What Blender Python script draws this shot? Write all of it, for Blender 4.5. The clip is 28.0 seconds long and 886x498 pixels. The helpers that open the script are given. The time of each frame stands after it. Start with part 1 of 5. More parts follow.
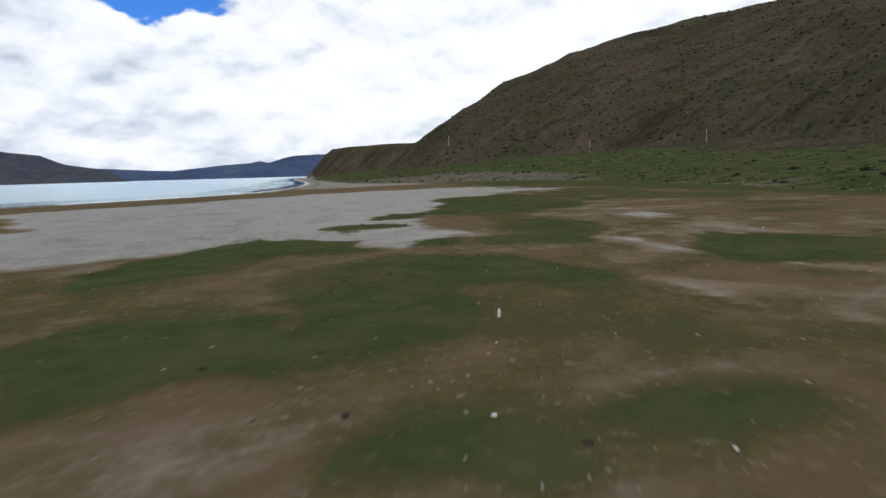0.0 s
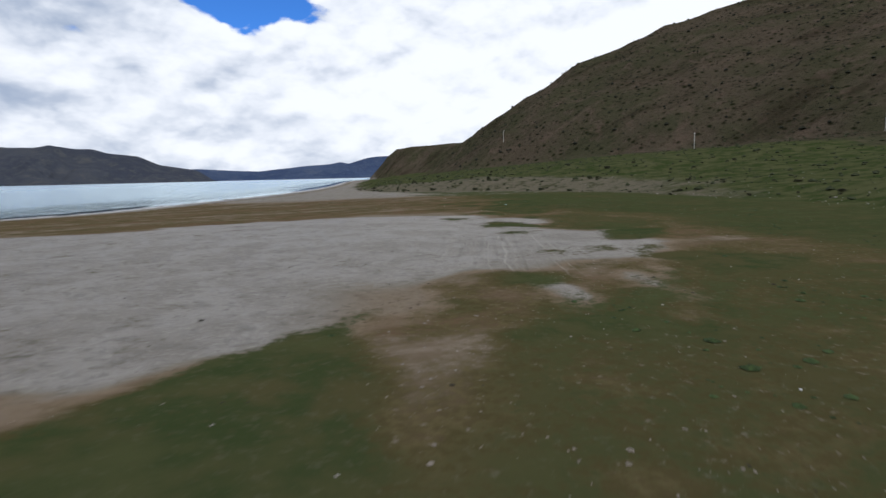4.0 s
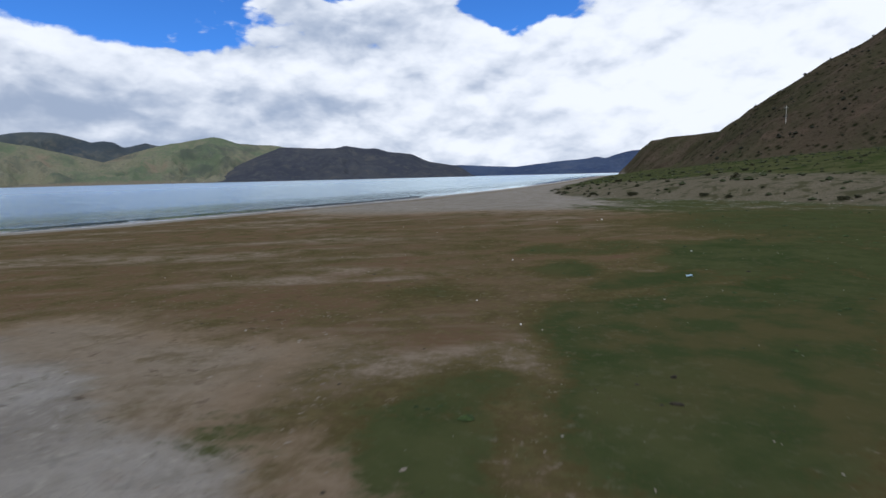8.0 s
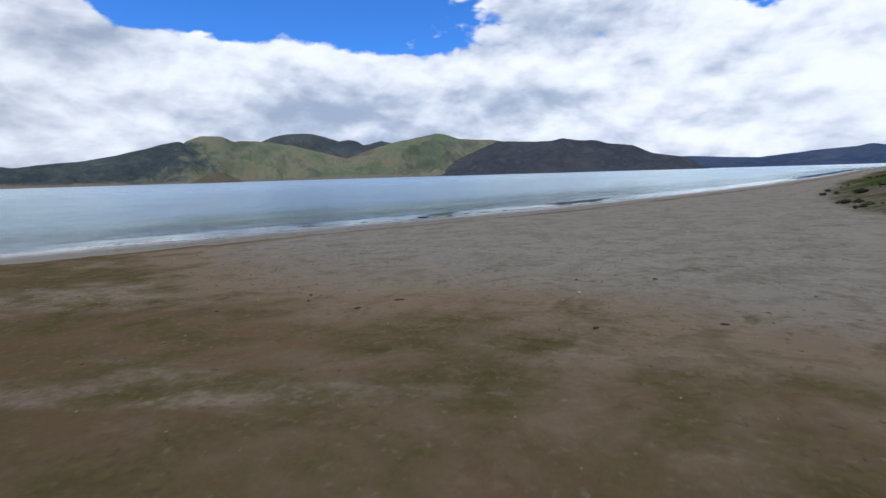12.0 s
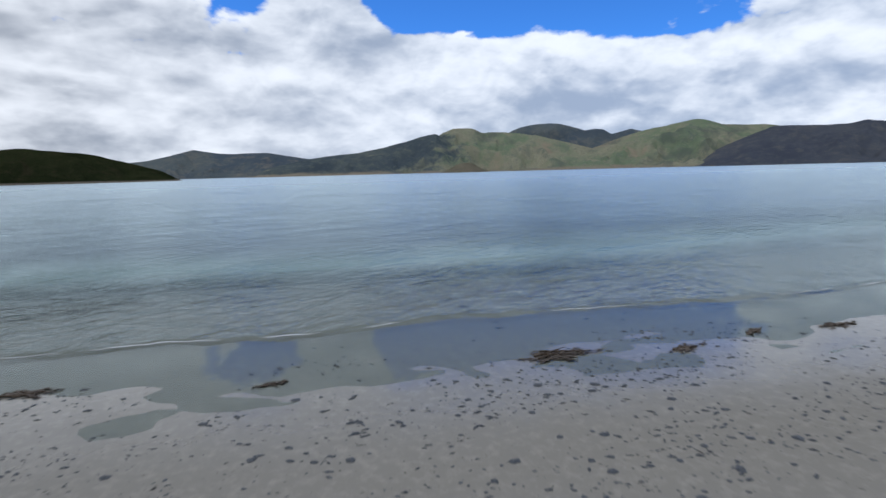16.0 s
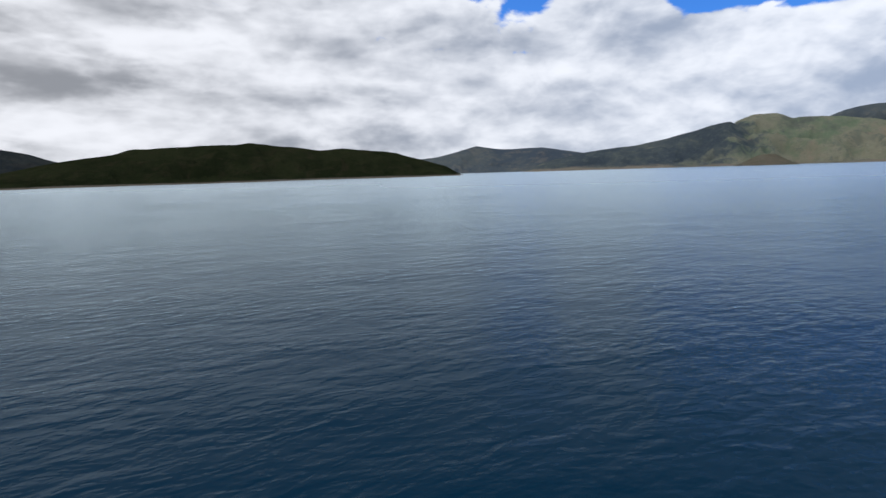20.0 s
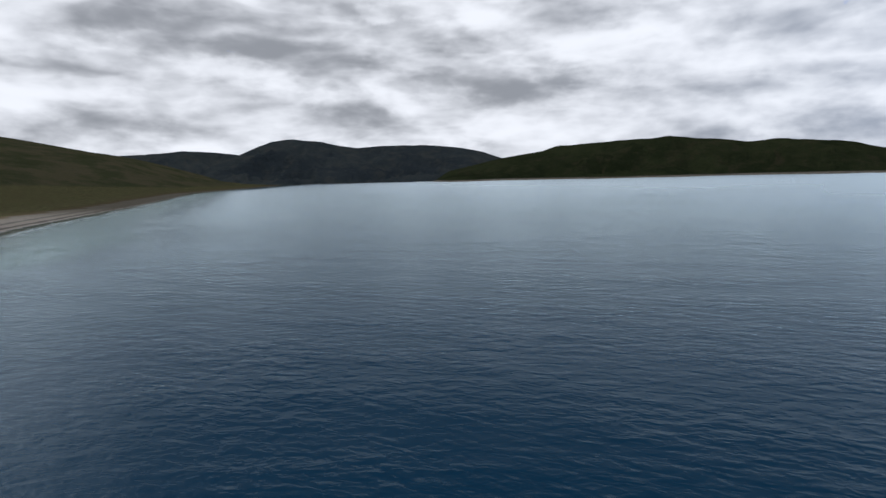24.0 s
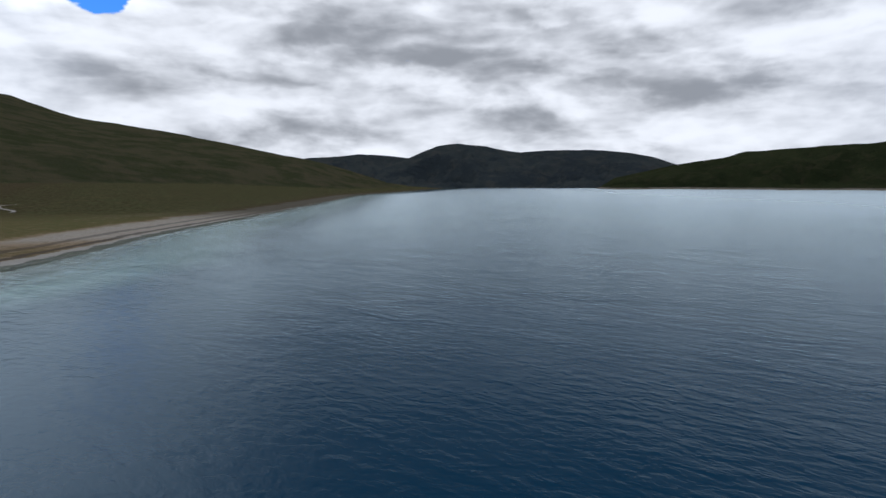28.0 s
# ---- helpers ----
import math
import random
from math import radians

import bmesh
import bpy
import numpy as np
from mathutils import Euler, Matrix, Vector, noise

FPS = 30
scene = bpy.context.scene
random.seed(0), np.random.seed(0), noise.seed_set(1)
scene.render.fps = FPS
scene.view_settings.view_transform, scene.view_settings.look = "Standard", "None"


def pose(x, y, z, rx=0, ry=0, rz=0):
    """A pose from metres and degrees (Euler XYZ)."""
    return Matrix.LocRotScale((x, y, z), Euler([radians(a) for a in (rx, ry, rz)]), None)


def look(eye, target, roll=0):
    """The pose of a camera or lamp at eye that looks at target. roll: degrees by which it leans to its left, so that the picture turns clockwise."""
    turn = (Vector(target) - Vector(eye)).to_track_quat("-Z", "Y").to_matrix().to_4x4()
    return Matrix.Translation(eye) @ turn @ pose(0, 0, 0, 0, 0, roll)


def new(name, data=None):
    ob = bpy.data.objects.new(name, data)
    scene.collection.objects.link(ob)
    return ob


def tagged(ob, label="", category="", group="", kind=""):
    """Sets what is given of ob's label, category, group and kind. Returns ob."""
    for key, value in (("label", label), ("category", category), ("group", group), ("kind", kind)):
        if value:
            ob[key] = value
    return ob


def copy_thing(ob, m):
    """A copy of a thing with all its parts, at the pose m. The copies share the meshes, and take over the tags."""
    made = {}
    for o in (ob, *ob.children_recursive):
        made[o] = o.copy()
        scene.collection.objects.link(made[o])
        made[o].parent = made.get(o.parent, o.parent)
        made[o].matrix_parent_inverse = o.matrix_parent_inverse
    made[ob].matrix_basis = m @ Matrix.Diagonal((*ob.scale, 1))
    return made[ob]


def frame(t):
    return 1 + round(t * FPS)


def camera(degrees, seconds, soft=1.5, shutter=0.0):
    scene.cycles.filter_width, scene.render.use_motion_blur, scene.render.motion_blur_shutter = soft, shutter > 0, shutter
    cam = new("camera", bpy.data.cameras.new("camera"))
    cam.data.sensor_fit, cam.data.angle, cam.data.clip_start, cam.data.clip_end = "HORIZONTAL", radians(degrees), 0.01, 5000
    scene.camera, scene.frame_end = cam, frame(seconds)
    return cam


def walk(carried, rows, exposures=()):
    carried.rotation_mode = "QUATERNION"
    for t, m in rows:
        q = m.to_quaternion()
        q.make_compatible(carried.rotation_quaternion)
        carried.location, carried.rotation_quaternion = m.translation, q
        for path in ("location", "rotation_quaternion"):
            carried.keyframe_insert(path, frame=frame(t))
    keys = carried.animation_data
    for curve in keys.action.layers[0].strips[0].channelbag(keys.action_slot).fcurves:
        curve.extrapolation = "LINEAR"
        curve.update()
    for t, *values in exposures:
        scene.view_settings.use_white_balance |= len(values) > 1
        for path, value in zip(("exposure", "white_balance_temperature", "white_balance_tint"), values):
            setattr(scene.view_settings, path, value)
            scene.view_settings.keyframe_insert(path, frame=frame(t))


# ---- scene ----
cam = camera(77.0, 28.0, shutter=0.2)
PATH = [
    (0, pose(0.00, 0.00, 4.97, 82.14, 1.51, -13.83)),
    (0.5, pose(4.81, 10.88, 4.91, 82.09, 1.58, -13.72)),
    (1, pose(9.07, 22.00, 5.04, 82.21, 1.51, -13.60)),
    (1.5, pose(12.84, 32.00, 5.24, 82.16, 1.61, -13.50)),
    (2, pose(16.74, 41.75, 5.38, 82.07, 1.63, -13.43)),
    (2.5, pose(20.77, 51.95, 5.76, 82.26, 1.35, -13.38)),
    (3, pose(25.81, 61.30, 5.73, 82.37, 1.23, -11.68)),
    (3.5, pose(31.22, 69.93, 5.59, 82.44, 1.20, -8.91)),
    (4, pose(36.34, 77.98, 5.46, 82.47, 1.23, -5.65)),
    (4.5, pose(40.52, 85.58, 5.37, 82.48, 1.26, -2.49)),
    (5, pose(43.11, 92.85, 5.31, 82.49, 1.24, -0.00)),
    (5.5, pose(45.56, 99.73, 5.30, 82.49, 1.30, 7.28)),
    (6, pose(47.87, 106.22, 5.31, 82.49, 1.28, 9.31)),
    (6.5, pose(49.33, 112.46, 5.33, 82.55, 1.22, 11.10)),
    (7, pose(50.68, 119.17, 5.39, 82.52, 1.25, 15.81)),
    (7.5, pose(51.64, 126.48, 5.43, 82.57, 1.32, 17.64)),
    (8, pose(52.17, 134.32, 5.45, 82.54, 1.35, 20.15)),
    (8.5, pose(52.15, 142.03, 5.46, 82.58, 1.34, 22.96)),
    (9, pose(51.68, 149.78, 5.48, 82.58, 1.44, 26.65)),
    (9.5, pose(50.99, 157.01, 5.49, 82.59, 1.62, 29.92)),
    (10, pose(49.59, 163.87, 5.47, 82.56, 1.61, 31.86)),
    (10.5, pose(47.98, 170.47, 5.49, 82.52, 1.56, 34.35)),
    (11, pose(45.98, 176.98, 5.45, 82.43, 1.34, 37.31)),
    (11.5, pose(43.50, 183.82, 5.40, 82.44, 1.55, 39.81)),
    (12, pose(40.84, 189.97, 5.37, 82.43, 1.65, 42.11)),
    (12.5, pose(37.77, 195.78, 5.33, 82.39, 1.47, 44.25)),
    (13, pose(34.38, 201.38, 5.32, 82.31, 1.34, 47.39)),
    (13.5, pose(30.48, 206.86, 5.48, 82.29, 1.31, 52.44)),
    (14, pose(26.11, 212.18, 5.68, 82.27, 1.25, 56.20)),
    (14.5, pose(21.31, 217.33, 5.84, 82.24, 1.20, 59.08)),
    (15, pose(16.13, 222.30, 5.93, 82.20, 1.19, 61.51)),
    (15.5, pose(10.59, 227.06, 5.92, 82.15, 1.26, 63.92)),
    (16, pose(4.74, 231.61, 5.82, 82.09, 1.44, 66.72)),
    (16.5, pose(-1.18, 233.95, 5.87, 82.09, 1.45, 72.21)),
    (17, pose(-7.08, 236.06, 6.04, 82.04, 1.42, 73.99)),
    (17.5, pose(-12.96, 237.94, 6.27, 82.05, 1.42, 74.85)),
    (18, pose(-18.79, 239.58, 6.55, 82.11, 1.41, 77.01)),
    (18.5, pose(-24.57, 240.96, 6.87, 82.12, 1.40, 80.14)),
    (19, pose(-30.29, 242.08, 7.21, 82.21, 1.42, 84.03)),
    (19.5, pose(-35.92, 242.93, 7.58, 82.19, 1.61, 88.98)),
    (20, pose(-41.45, 243.51, 7.96, 82.21, 1.71, 94.12)),
    (20.5, pose(-46.86, 243.82, 8.35, 82.32, 1.67, 99.51)),
    (21, pose(-52.12, 243.86, 8.76, 82.41, 1.66, 103.98)),
    (21.5, pose(-57.22, 243.65, 9.17, 82.47, 1.66, 108.44)),
    (22, pose(-62.14, 243.22, 9.59, 82.53, 1.67, 113.41)),
    (22.5, pose(-66.86, 242.56, 10.02, 82.58, 1.67, 119.03)),
    (23, pose(-71.40, 241.71, 10.44, 82.64, 1.63, 125.02)),
    (23.5, pose(-75.73, 240.68, 10.85, 82.66, 1.46, 130.31)),
    (24, pose(-79.83, 239.47, 11.27, 82.66, 1.42, 135.03)),
    (24.5, pose(-83.62, 238.09, 11.66, 82.71, 1.26, 139.50)),
    (25, pose(-87.06, 236.53, 12.03, 82.71, 1.09, 144.06)),
    (25.5, pose(-90.15, 234.79, 12.37, 82.66, 1.03, 145.79)),
    (26, pose(-92.93, 232.90, 12.68, 82.69, 0.84, 146.62)),
    (26.5, pose(-95.42, 230.86, 12.97, 82.70, 0.67, 147.16)),
    (27, pose(-97.75, 228.72, 13.24, 82.88, 0.50, 147.93)),
    (27.5, pose(-100.00, 226.50, 13.52, 83.01, 0.39, 150.54)),
    (28, pose(-102.23, 224.24, 13.80, 83.30, 0.15, 151.63)),
]
walk(cam, PATH, [(0, 0.11, 6250, 9.5), (5, 0.04, 6120, 11), (8, 0.0, 6030, 11), (10.5, 0.03, 6120, 13.5), (13.5, 0.05, 5750, 9.5), (17, 0.01, 5980, 10.5), (20, 0.0, 6080, 11.5), (28, 0.04, 5870, 10.8)])

# ---- sky and sun ----
world = bpy.data.worlds.new("sky")
scene.world = world
world.use_nodes = True
wt = world.node_tree
wt.nodes.clear()


def wnode(kind, **props):
    n = wt.nodes.new(kind)
    for key, value in props.items():
        setattr(n, key, value)
    return n


def wmath(op, a, b=None, clamp=False):
    n = wnode("ShaderNodeMath", operation=op, use_clamp=clamp)
    for k, v in enumerate((a, b)):
        if v is None:
            continue
        if isinstance(v, (int, float)):
            n.inputs[k].default_value = v
        else:
            wt.links.new(v, n.inputs[k])
    return n.outputs[0]


SUN_AZ, SUN_EL = 172.0, 70.0  # degrees, azimuth from +y towards -x
way_to_sun = Vector((-math.sin(radians(SUN_AZ)) * math.cos(radians(SUN_EL)), math.cos(radians(SUN_AZ)) * math.cos(radians(SUN_EL)), math.sin(radians(SUN_EL))))

# breaks in the cloud: bearing, height, half width, half height in degrees
GAPS = ((12.5, 17.8, 7, 5.4), (51, 17.4, 16, 6.2), (61, 17.2, 13.5, 5.3), (87, 17.3, 6, 4.8), (70.5, 17.2, 5, 4.6), (182.6, 15.8, 3.5, 2.2), (30, 19.0, 4, 3.5))
air = wnode("ShaderNodeTexSky", sky_type="NISHITA", sun_disc=False, sun_elevation=radians(SUN_EL), sun_rotation=radians(-SUN_AZ), altitude=4400.0)
coords = wnode("ShaderNodeTexCoord")
split = wnode("ShaderNodeSeparateXYZ")
wt.links.new(coords.outputs["Generated"], split.inputs[0])
east, north, up = split.outputs[0], split.outputs[1], split.outputs[2]
# bearing (degrees from +y towards -x, wrapping behind the hill) and height above the horizon
MID = radians(70)
bearing = wmath("ADD", wmath("MULTIPLY", wmath("ARCTAN2", wmath("ADD", wmath("MULTIPLY", east, -math.cos(MID)), wmath("MULTIPLY", north, -math.sin(MID))), wmath("ADD", wmath("MULTIPLY", north, math.cos(MID)), wmath("MULTIPLY", east, -math.sin(MID)))), 57.2958), 70.0)
height_deg = wmath("MULTIPLY", wmath("ARCSINE", up), 57.2958)


def join3(a, b, c):
    n = wnode("ShaderNodeCombineXYZ")
    for k, v in enumerate((a, b, c)):
        if isinstance(v, (int, float)):
            n.inputs[k].default_value = v
        else:
            wt.links.new(v, n.inputs[k])
    return n.outputs[0]


def wnoise(vector, scale, detail, rough, offset=(0, 0, 0), distort=0.0):
    mp = wnode("ShaderNodeMapping")
    mp.inputs["Location"].default_value = offset
    wt.links.new(vector, mp.inputs[0])
    n = wnode("ShaderNodeTexNoise")
    n.inputs["Scale"].default_value, n.inputs["Detail"].default_value = scale, detail
    n.inputs["Roughness"].default_value, n.inputs["Distortion"].default_value = rough, distort
    wt.links.new(mp.outputs[0], n.inputs["Vector"])
    return n.outputs["Fac"]


def wrange(v, lo, hi, to_lo=0.0, to_hi=1.0):
    n = wnode("ShaderNodeMapRange", interpolation_type="SMOOTHSTEP")
    for key, value in (("From Min", lo), ("From Max", hi), ("To Min", to_lo), ("To Max", to_hi)):
        n.inputs[key].default_value = value
    wt.links.new(v, n.inputs["Value"])
    return n.outputs[0]


def oval(az, el, wide, tall, inner=0.45, outer=1.2):
    """1 in an oval of the sky, falling to 0 round it."""
    u = wmath("MULTIPLY", wmath("SUBTRACT", bearing, az), 1.0 / wide)
    v = wmath("MULTIPLY", wmath("SUBTRACT", height_deg, el), 1.0 / tall)
    r = wmath("SQRT", wmath("ADD", wmath("MULTIPLY", u, u), wmath("MULTIPLY", v, v)))
    return wrange(r, inner, outer, 1.0, 0.0)


def plus(*terms):
    total = terms[0]
    for v in terms[1:]:
        total = wmath("ADD", total, v)
    return total


def around(v, mid, gain):
    """A noise about its middle, times a gain (a number or a socket)."""
    return wmath("MULTIPLY", wmath("SUBTRACT", v, mid), gain)


gap = None
for az, el, wide, tall in GAPS:
    v = oval(az, el, wide, tall)
    gap = v if gap is None else wmath("MAXIMUM", gap, v)

# the cloud deck lies flat overhead, so it draws together towards the horizon
lift = wmath("ADD", wmath("MAXIMUM", up, 0.0), 0.18)
deck = join3(wmath("DIVIDE", east, lift), wmath("DIVIDE", north, lift), 0.0)
lift_up = wmath("ADD", wmath("MAXIMUM", up, 0.0), 0.2)
deck_up = join3(wmath("DIVIDE", east, lift_up), wmath("DIVIDE", north, lift_up), 0.0)
dome = join3(east, north, wmath("MULTIPLY", up, 1.9))
rolls = wnoise(deck, 1.15, 6, 0.52, (3.7, 1.2, 0.0), 0.35)
rolls_up = wnoise(deck_up, 1.15, 6, 0.52, (3.7, 1.2, 0.0), 0.35)
puffs = wnoise(dome, 6.5, 9, 0.52, (3.1, 0.4, 0.0), 0.2)
puffs_up = wnoise(dome, 6.5, 6, 0.52, (3.1, 0.4, 0.085), 0.2)
banks = wnoise(dome, 2.6, 4, 0.5, (0.4, 2.2, 1.0))


def billows(vector, scale, rise):
    """Heaped round heads, 1 at their middles."""
    mp = wnode("ShaderNodeMapping")
    mp.inputs["Location"].default_value = (0.3, 0.7, rise)
    wt.links.new(vector, mp.inputs[0])
    bend = wnode("ShaderNodeTexNoise")
    bend.inputs["Scale"].default_value, bend.inputs["Detail"].default_value = scale * 0.9, 4
    wt.links.new(mp.outputs[0], bend.inputs["Vector"])
    push = wnode("ShaderNodeVectorMath", operation="SCALE")
    push.inputs["Scale"].default_value = 1.1 / scale
    wt.links.new(bend.outputs["Color"], push.inputs[0])
    total = wnode("ShaderNodeVectorMath", operation="ADD")
    wt.links.new(mp.outputs[0], total.inputs[0])
    wt.links.new(push.outputs[0], total.inputs[1])
    v = wnode("ShaderNodeTexVoronoi", feature="F1")
    v.inputs["Scale"].default_value, v.inputs["Detail"].default_value, v.inputs["Roughness"].default_value = scale, 3.0, 0.5
    wt.links.new(total.outputs[0], v.inputs["Vector"])
    return wmath("SUBTRACT", 1.0, v.outputs["Distance"])


heads, heads_up = billows(dome, 9.0, 0.0), billows(dome, 9.0, 0.045)
slab = join3(east, north, wmath("MULTIPLY", up, 3.2))
lumps, lumps_up = billows(slab, 3.8, 0.0), billows(slab, 3.8, 0.11)


def ruffled(rise):
    """Long low masses of cloud with puffed edges."""
    fringe = wnode("ShaderNodeTexNoise")
    fringe.inputs["Scale"].default_value, fringe.inputs["Detail"].default_value, fringe.inputs["Roughness"].default_value = 7.0, 8, 0.55
    wt.links.new(dome, fringe.inputs["Vector"])
    push = wnode("ShaderNodeVectorMath", operation="SCALE")
    push.inputs["Scale"].default_value = 0.42
    wt.links.new(fringe.outputs["Color"], push.inputs[0])
    total = wnode("ShaderNodeVectorMath", operation="ADD")
    wt.links.new(slab, total.inputs[0])
    wt.links.new(push.outputs[0], total.inputs[1])
    return wnoise(total.outputs[0], 2.3, 3, 0.45, (1.3, 0.6, 0.2 + rise))


masses, masses_up = ruffled(0.0), ruffled(0.12)
# heaped fair-weather cloud in the north, a lower and thicker deck of rolls in the south
thick = wmath("MULTIPLY", wrange(bearing, 45.0, 135.0), wrange(bearing, 178.0, 205.0, 1.0, 0.35))
glare = wmath("MULTIPLY", wrange(bearing, 26.0, -8.0), wrange(height_deg, 22.0, 10.0, 0.3, 1.0))
clear_top = wrange(up, 0.5, 0.9, 0.0, 0.45)
cover = plus(0.84, wmath("MULTIPLY", gap, -0.67), wmath("MULTIPLY", clear_top, -1.0), wrange(height_deg, 6.0, 14.0, 0.3, 0.0), around(puffs, 0.5, 1.25), around(heads, 0.22, 0.42), around(rolls, 0.5, 0.7), wmath("MULTIPLY", thick, 0.12), wmath("MULTIPLY", wrange(bearing, 2.0, -8.0), 0.25))
veil = wrange(cover, 0.36, 0.52)
under = plus(around(wmath("SUBTRACT", puffs_up, puffs), 0.0, wmath("SUBTRACT", 1.5, wmath("MULTIPLY", thick, 0.95))), around(wmath("SUBTRACT", heads_up, heads), 0.0, wmath("SUBTRACT", 0.55, wmath("MULTIPLY", thick, 0.4))), around(wmath("SUBTRACT", rolls_up, rolls), 0.0, wmath("SUBTRACT", 0.5, wmath("MULTIPLY", thick, 0.45))), around(wmath("SUBTRACT", masses_up, masses), 0.0, wmath("MULTIPLY", thick, 1.5)))
body = plus(around(lumps, 0.2, wmath("MULTIPLY", thick, 0.4)), around(wmath("SUBTRACT", lumps_up, lumps), 0.0, wmath("MULTIPLY", thick, 0.95)), around(banks, 0.5, wmath("SUBTRACT", 1.5, thick)), around(rolls, 0.47, wmath("SUBTRACT", 0.5, wmath("MULTIPLY", thick, 0.2))), around(wrange(masses, 0.33, 0.64), 0.36, wmath("MULTIPLY", thick, 0.66)), around(puffs, 0.5, 0.35))
# The last term darkens cloud above the view, for the water's reflections.
shade = plus(0.3, under, body, wmath("MULTIPLY", thick, 0.15), wmath("MULTIPLY", glare, -0.3), wmath("MULTIPLY", oval(58, 8, 46, 14), 0.13), wmath("MULTIPLY", oval(104, 11, 20, 9), 0.15), wmath("MULTIPLY", oval(64, 4.5, 30, 4.5), 0.14), wmath("MULTIPLY", oval(182, 12, 16, 9), -0.27), wmath("MULTIPLY", oval(34, 13, 17, 6), 0.2), wmath("MULTIPLY", oval(53, 6.0, 12, 3.0, 0.0), 0.14), wmath("MULTIPLY", wrange(height_deg, 15.0, 32.0, 0.0, 0.85), wmath("MULTIPLY", wrange(bearing, 20.0, 80.0, 0.35, 1.0), wrange(bearing, 155.0, 182.0, 1.0, 0.0))))
shade = wrange(shade, -0.08, 1.15)


def two_tone(f, a, b):
    n = wnode("ShaderNodeMix", data_type="RGBA")
    for key, v in (("Factor", f), ("A", a), ("B", b)):
        if isinstance(v, tuple):
            n.inputs[key].default_value = (*v, 1)
        else:
            wt.links.new(v, n.inputs[key])
    return n.outputs["Result"]


lit = two_tone(thick, (0.965, 0.98, 1.0), (0.95, 0.94, 0.93))
dim = two_tone(thick, (0.38, 0.45, 0.57), (0.31, 0.315, 0.325))
cloud = two_tone(shade, lit, dim)
# unseen cloud overhead, darkened to dim what the lake reflects
overhead_dark = wmath("MAXIMUM", wmath("MULTIPLY", wrange(height_deg, 17.0, 36.0), wmath("MULTIPLY", wrange(bearing, 48.0, 95.0), wrange(bearing, 155.0, 180.0, 1.0, 0.0))), wmath("MULTIPLY", wrange(height_deg, 21.0, 40.0), wrange(bearing, 5.0, 45.0)))
cloud = two_tone(wmath("MULTIPLY", overhead_dark, 0.6), cloud, (0.1, 0.112, 0.13))
deep = wnode("ShaderNodeMix", data_type="RGBA", blend_type="MULTIPLY")
deep.inputs["Factor"].default_value, deep.inputs["B"].default_value = 1.0, (0.46, 0.98, 1.6, 1)
wt.links.new(air.outputs[0], deep.inputs["A"])
bg_air, bg_cloud = wnode("ShaderNodeBackground"), wnode("ShaderNodeBackground")
bg_air.inputs["Strength"].default_value = 0.12
wt.links.new(deep.outputs["Result"], bg_air.inputs["Color"])
wt.links.new(cloud, bg_cloud.inputs["Color"])
# bright cloud below the sun, mostly out of view, added to light the water
wt.links.new(wmath("ADD", 0.98, wmath("MULTIPLY", oval(192, 32, 25, 19, 0.25, 1.15), 2.2)), bg_cloud.inputs["Strength"])
blend = wnode("ShaderNodeMixShader")
wt.links.new(veil, blend.inputs[0])
wt.links.new(bg_air.outputs[0], blend.inputs[1])
wt.links.new(bg_cloud.outputs[0], blend.inputs[2])
wt.links.new(blend.outputs[0], wnode("ShaderNodeOutputWorld").inputs["Surface"])

sun = new("sun", bpy.data.lights.new("sun", "SUN"))
sun.data.energy, sun.data.angle, sun.data.color = 1.9, radians(12), (1.0, 0.95, 0.88)
sun.matrix_world = look((0, 0, 400), Vector((0, 0, 400)) - way_to_sun)
# ---- the lie of the land ----
SHORE_Y = [-5000, -2000, -930, -420, -78, 40, 104, 150, 172, 195, 225, 240, 255, 300, 340, 450, 600, 700, 1000, 1200, 1500, 3000, 5000]
SHORE_X = [-2500, -1500, -700, -330, -168, -106, -80, -35, -13, -8, -4, 0, 3.5, 6, 8, 6, 0, -5, -10, 0, 60, 400, 800]
HILL_FOOT = [(62, 478), (86, 402), (146, 345), (190, 308), (228, 262), (240, 150), (262, 0), (330, -200), (800, -300), (1500, 0), (1500, 900), (700, 1000), (300, 800), (150, 610)]
HEAD_FOOT = [(2, 1120), (26, 1010), (110, 900), (260, 860), (600, 900), (900, 1200), (700, 1700), (150, 1600)]
SOUTH_FOOT = [(-640, -960), (-420, -700), (-190, -640), (0, -500), (150, -440), (400, -330), (900, -500), (1600, -900), (1600, -2600), (-300, -2600), (-900, -1700)]


def lattice(ix, iy, seed):
    n = (ix.astype(np.int64) * 374761393 + iy.astype(np.int64) * 668265263 + seed * 974634777) & 0x7FFFFFFF
    n = ((n ^ (n >> 13)) * 1274126177) & 0x7FFFFFFF
    return ((n ^ (n >> 16)) & 0xFFFF) / 65535.0


def value_noise(x, y, seed=0):
    """Smooth noise from 0 to 1, one cell a unit."""
    ix, iy = np.floor(x), np.floor(y)
    fx, fy = x - ix, y - iy
    fx, fy = fx * fx * (3 - 2 * fx), fy * fy * (3 - 2 * fy)
    a, b = lattice(ix, iy, seed), lattice(ix + 1, iy, seed)
    c, d = lattice(ix, iy + 1, seed), lattice(ix + 1, iy + 1, seed)
    return (a + (b - a) * fx) * (1 - fy) + (c + (d - c) * fx) * fy


def fbm(x, y, octaves=4, seed=0):
    total, gain, size = 0.0, 0.5, 1.0
    for k in range(octaves):
        total = total + gain * (value_noise(x * size + 17.3 * k, y * size - 9.1 * k, seed + k) * 2 - 1)
        gain, size = gain * 0.5, size * 2.03
    return total


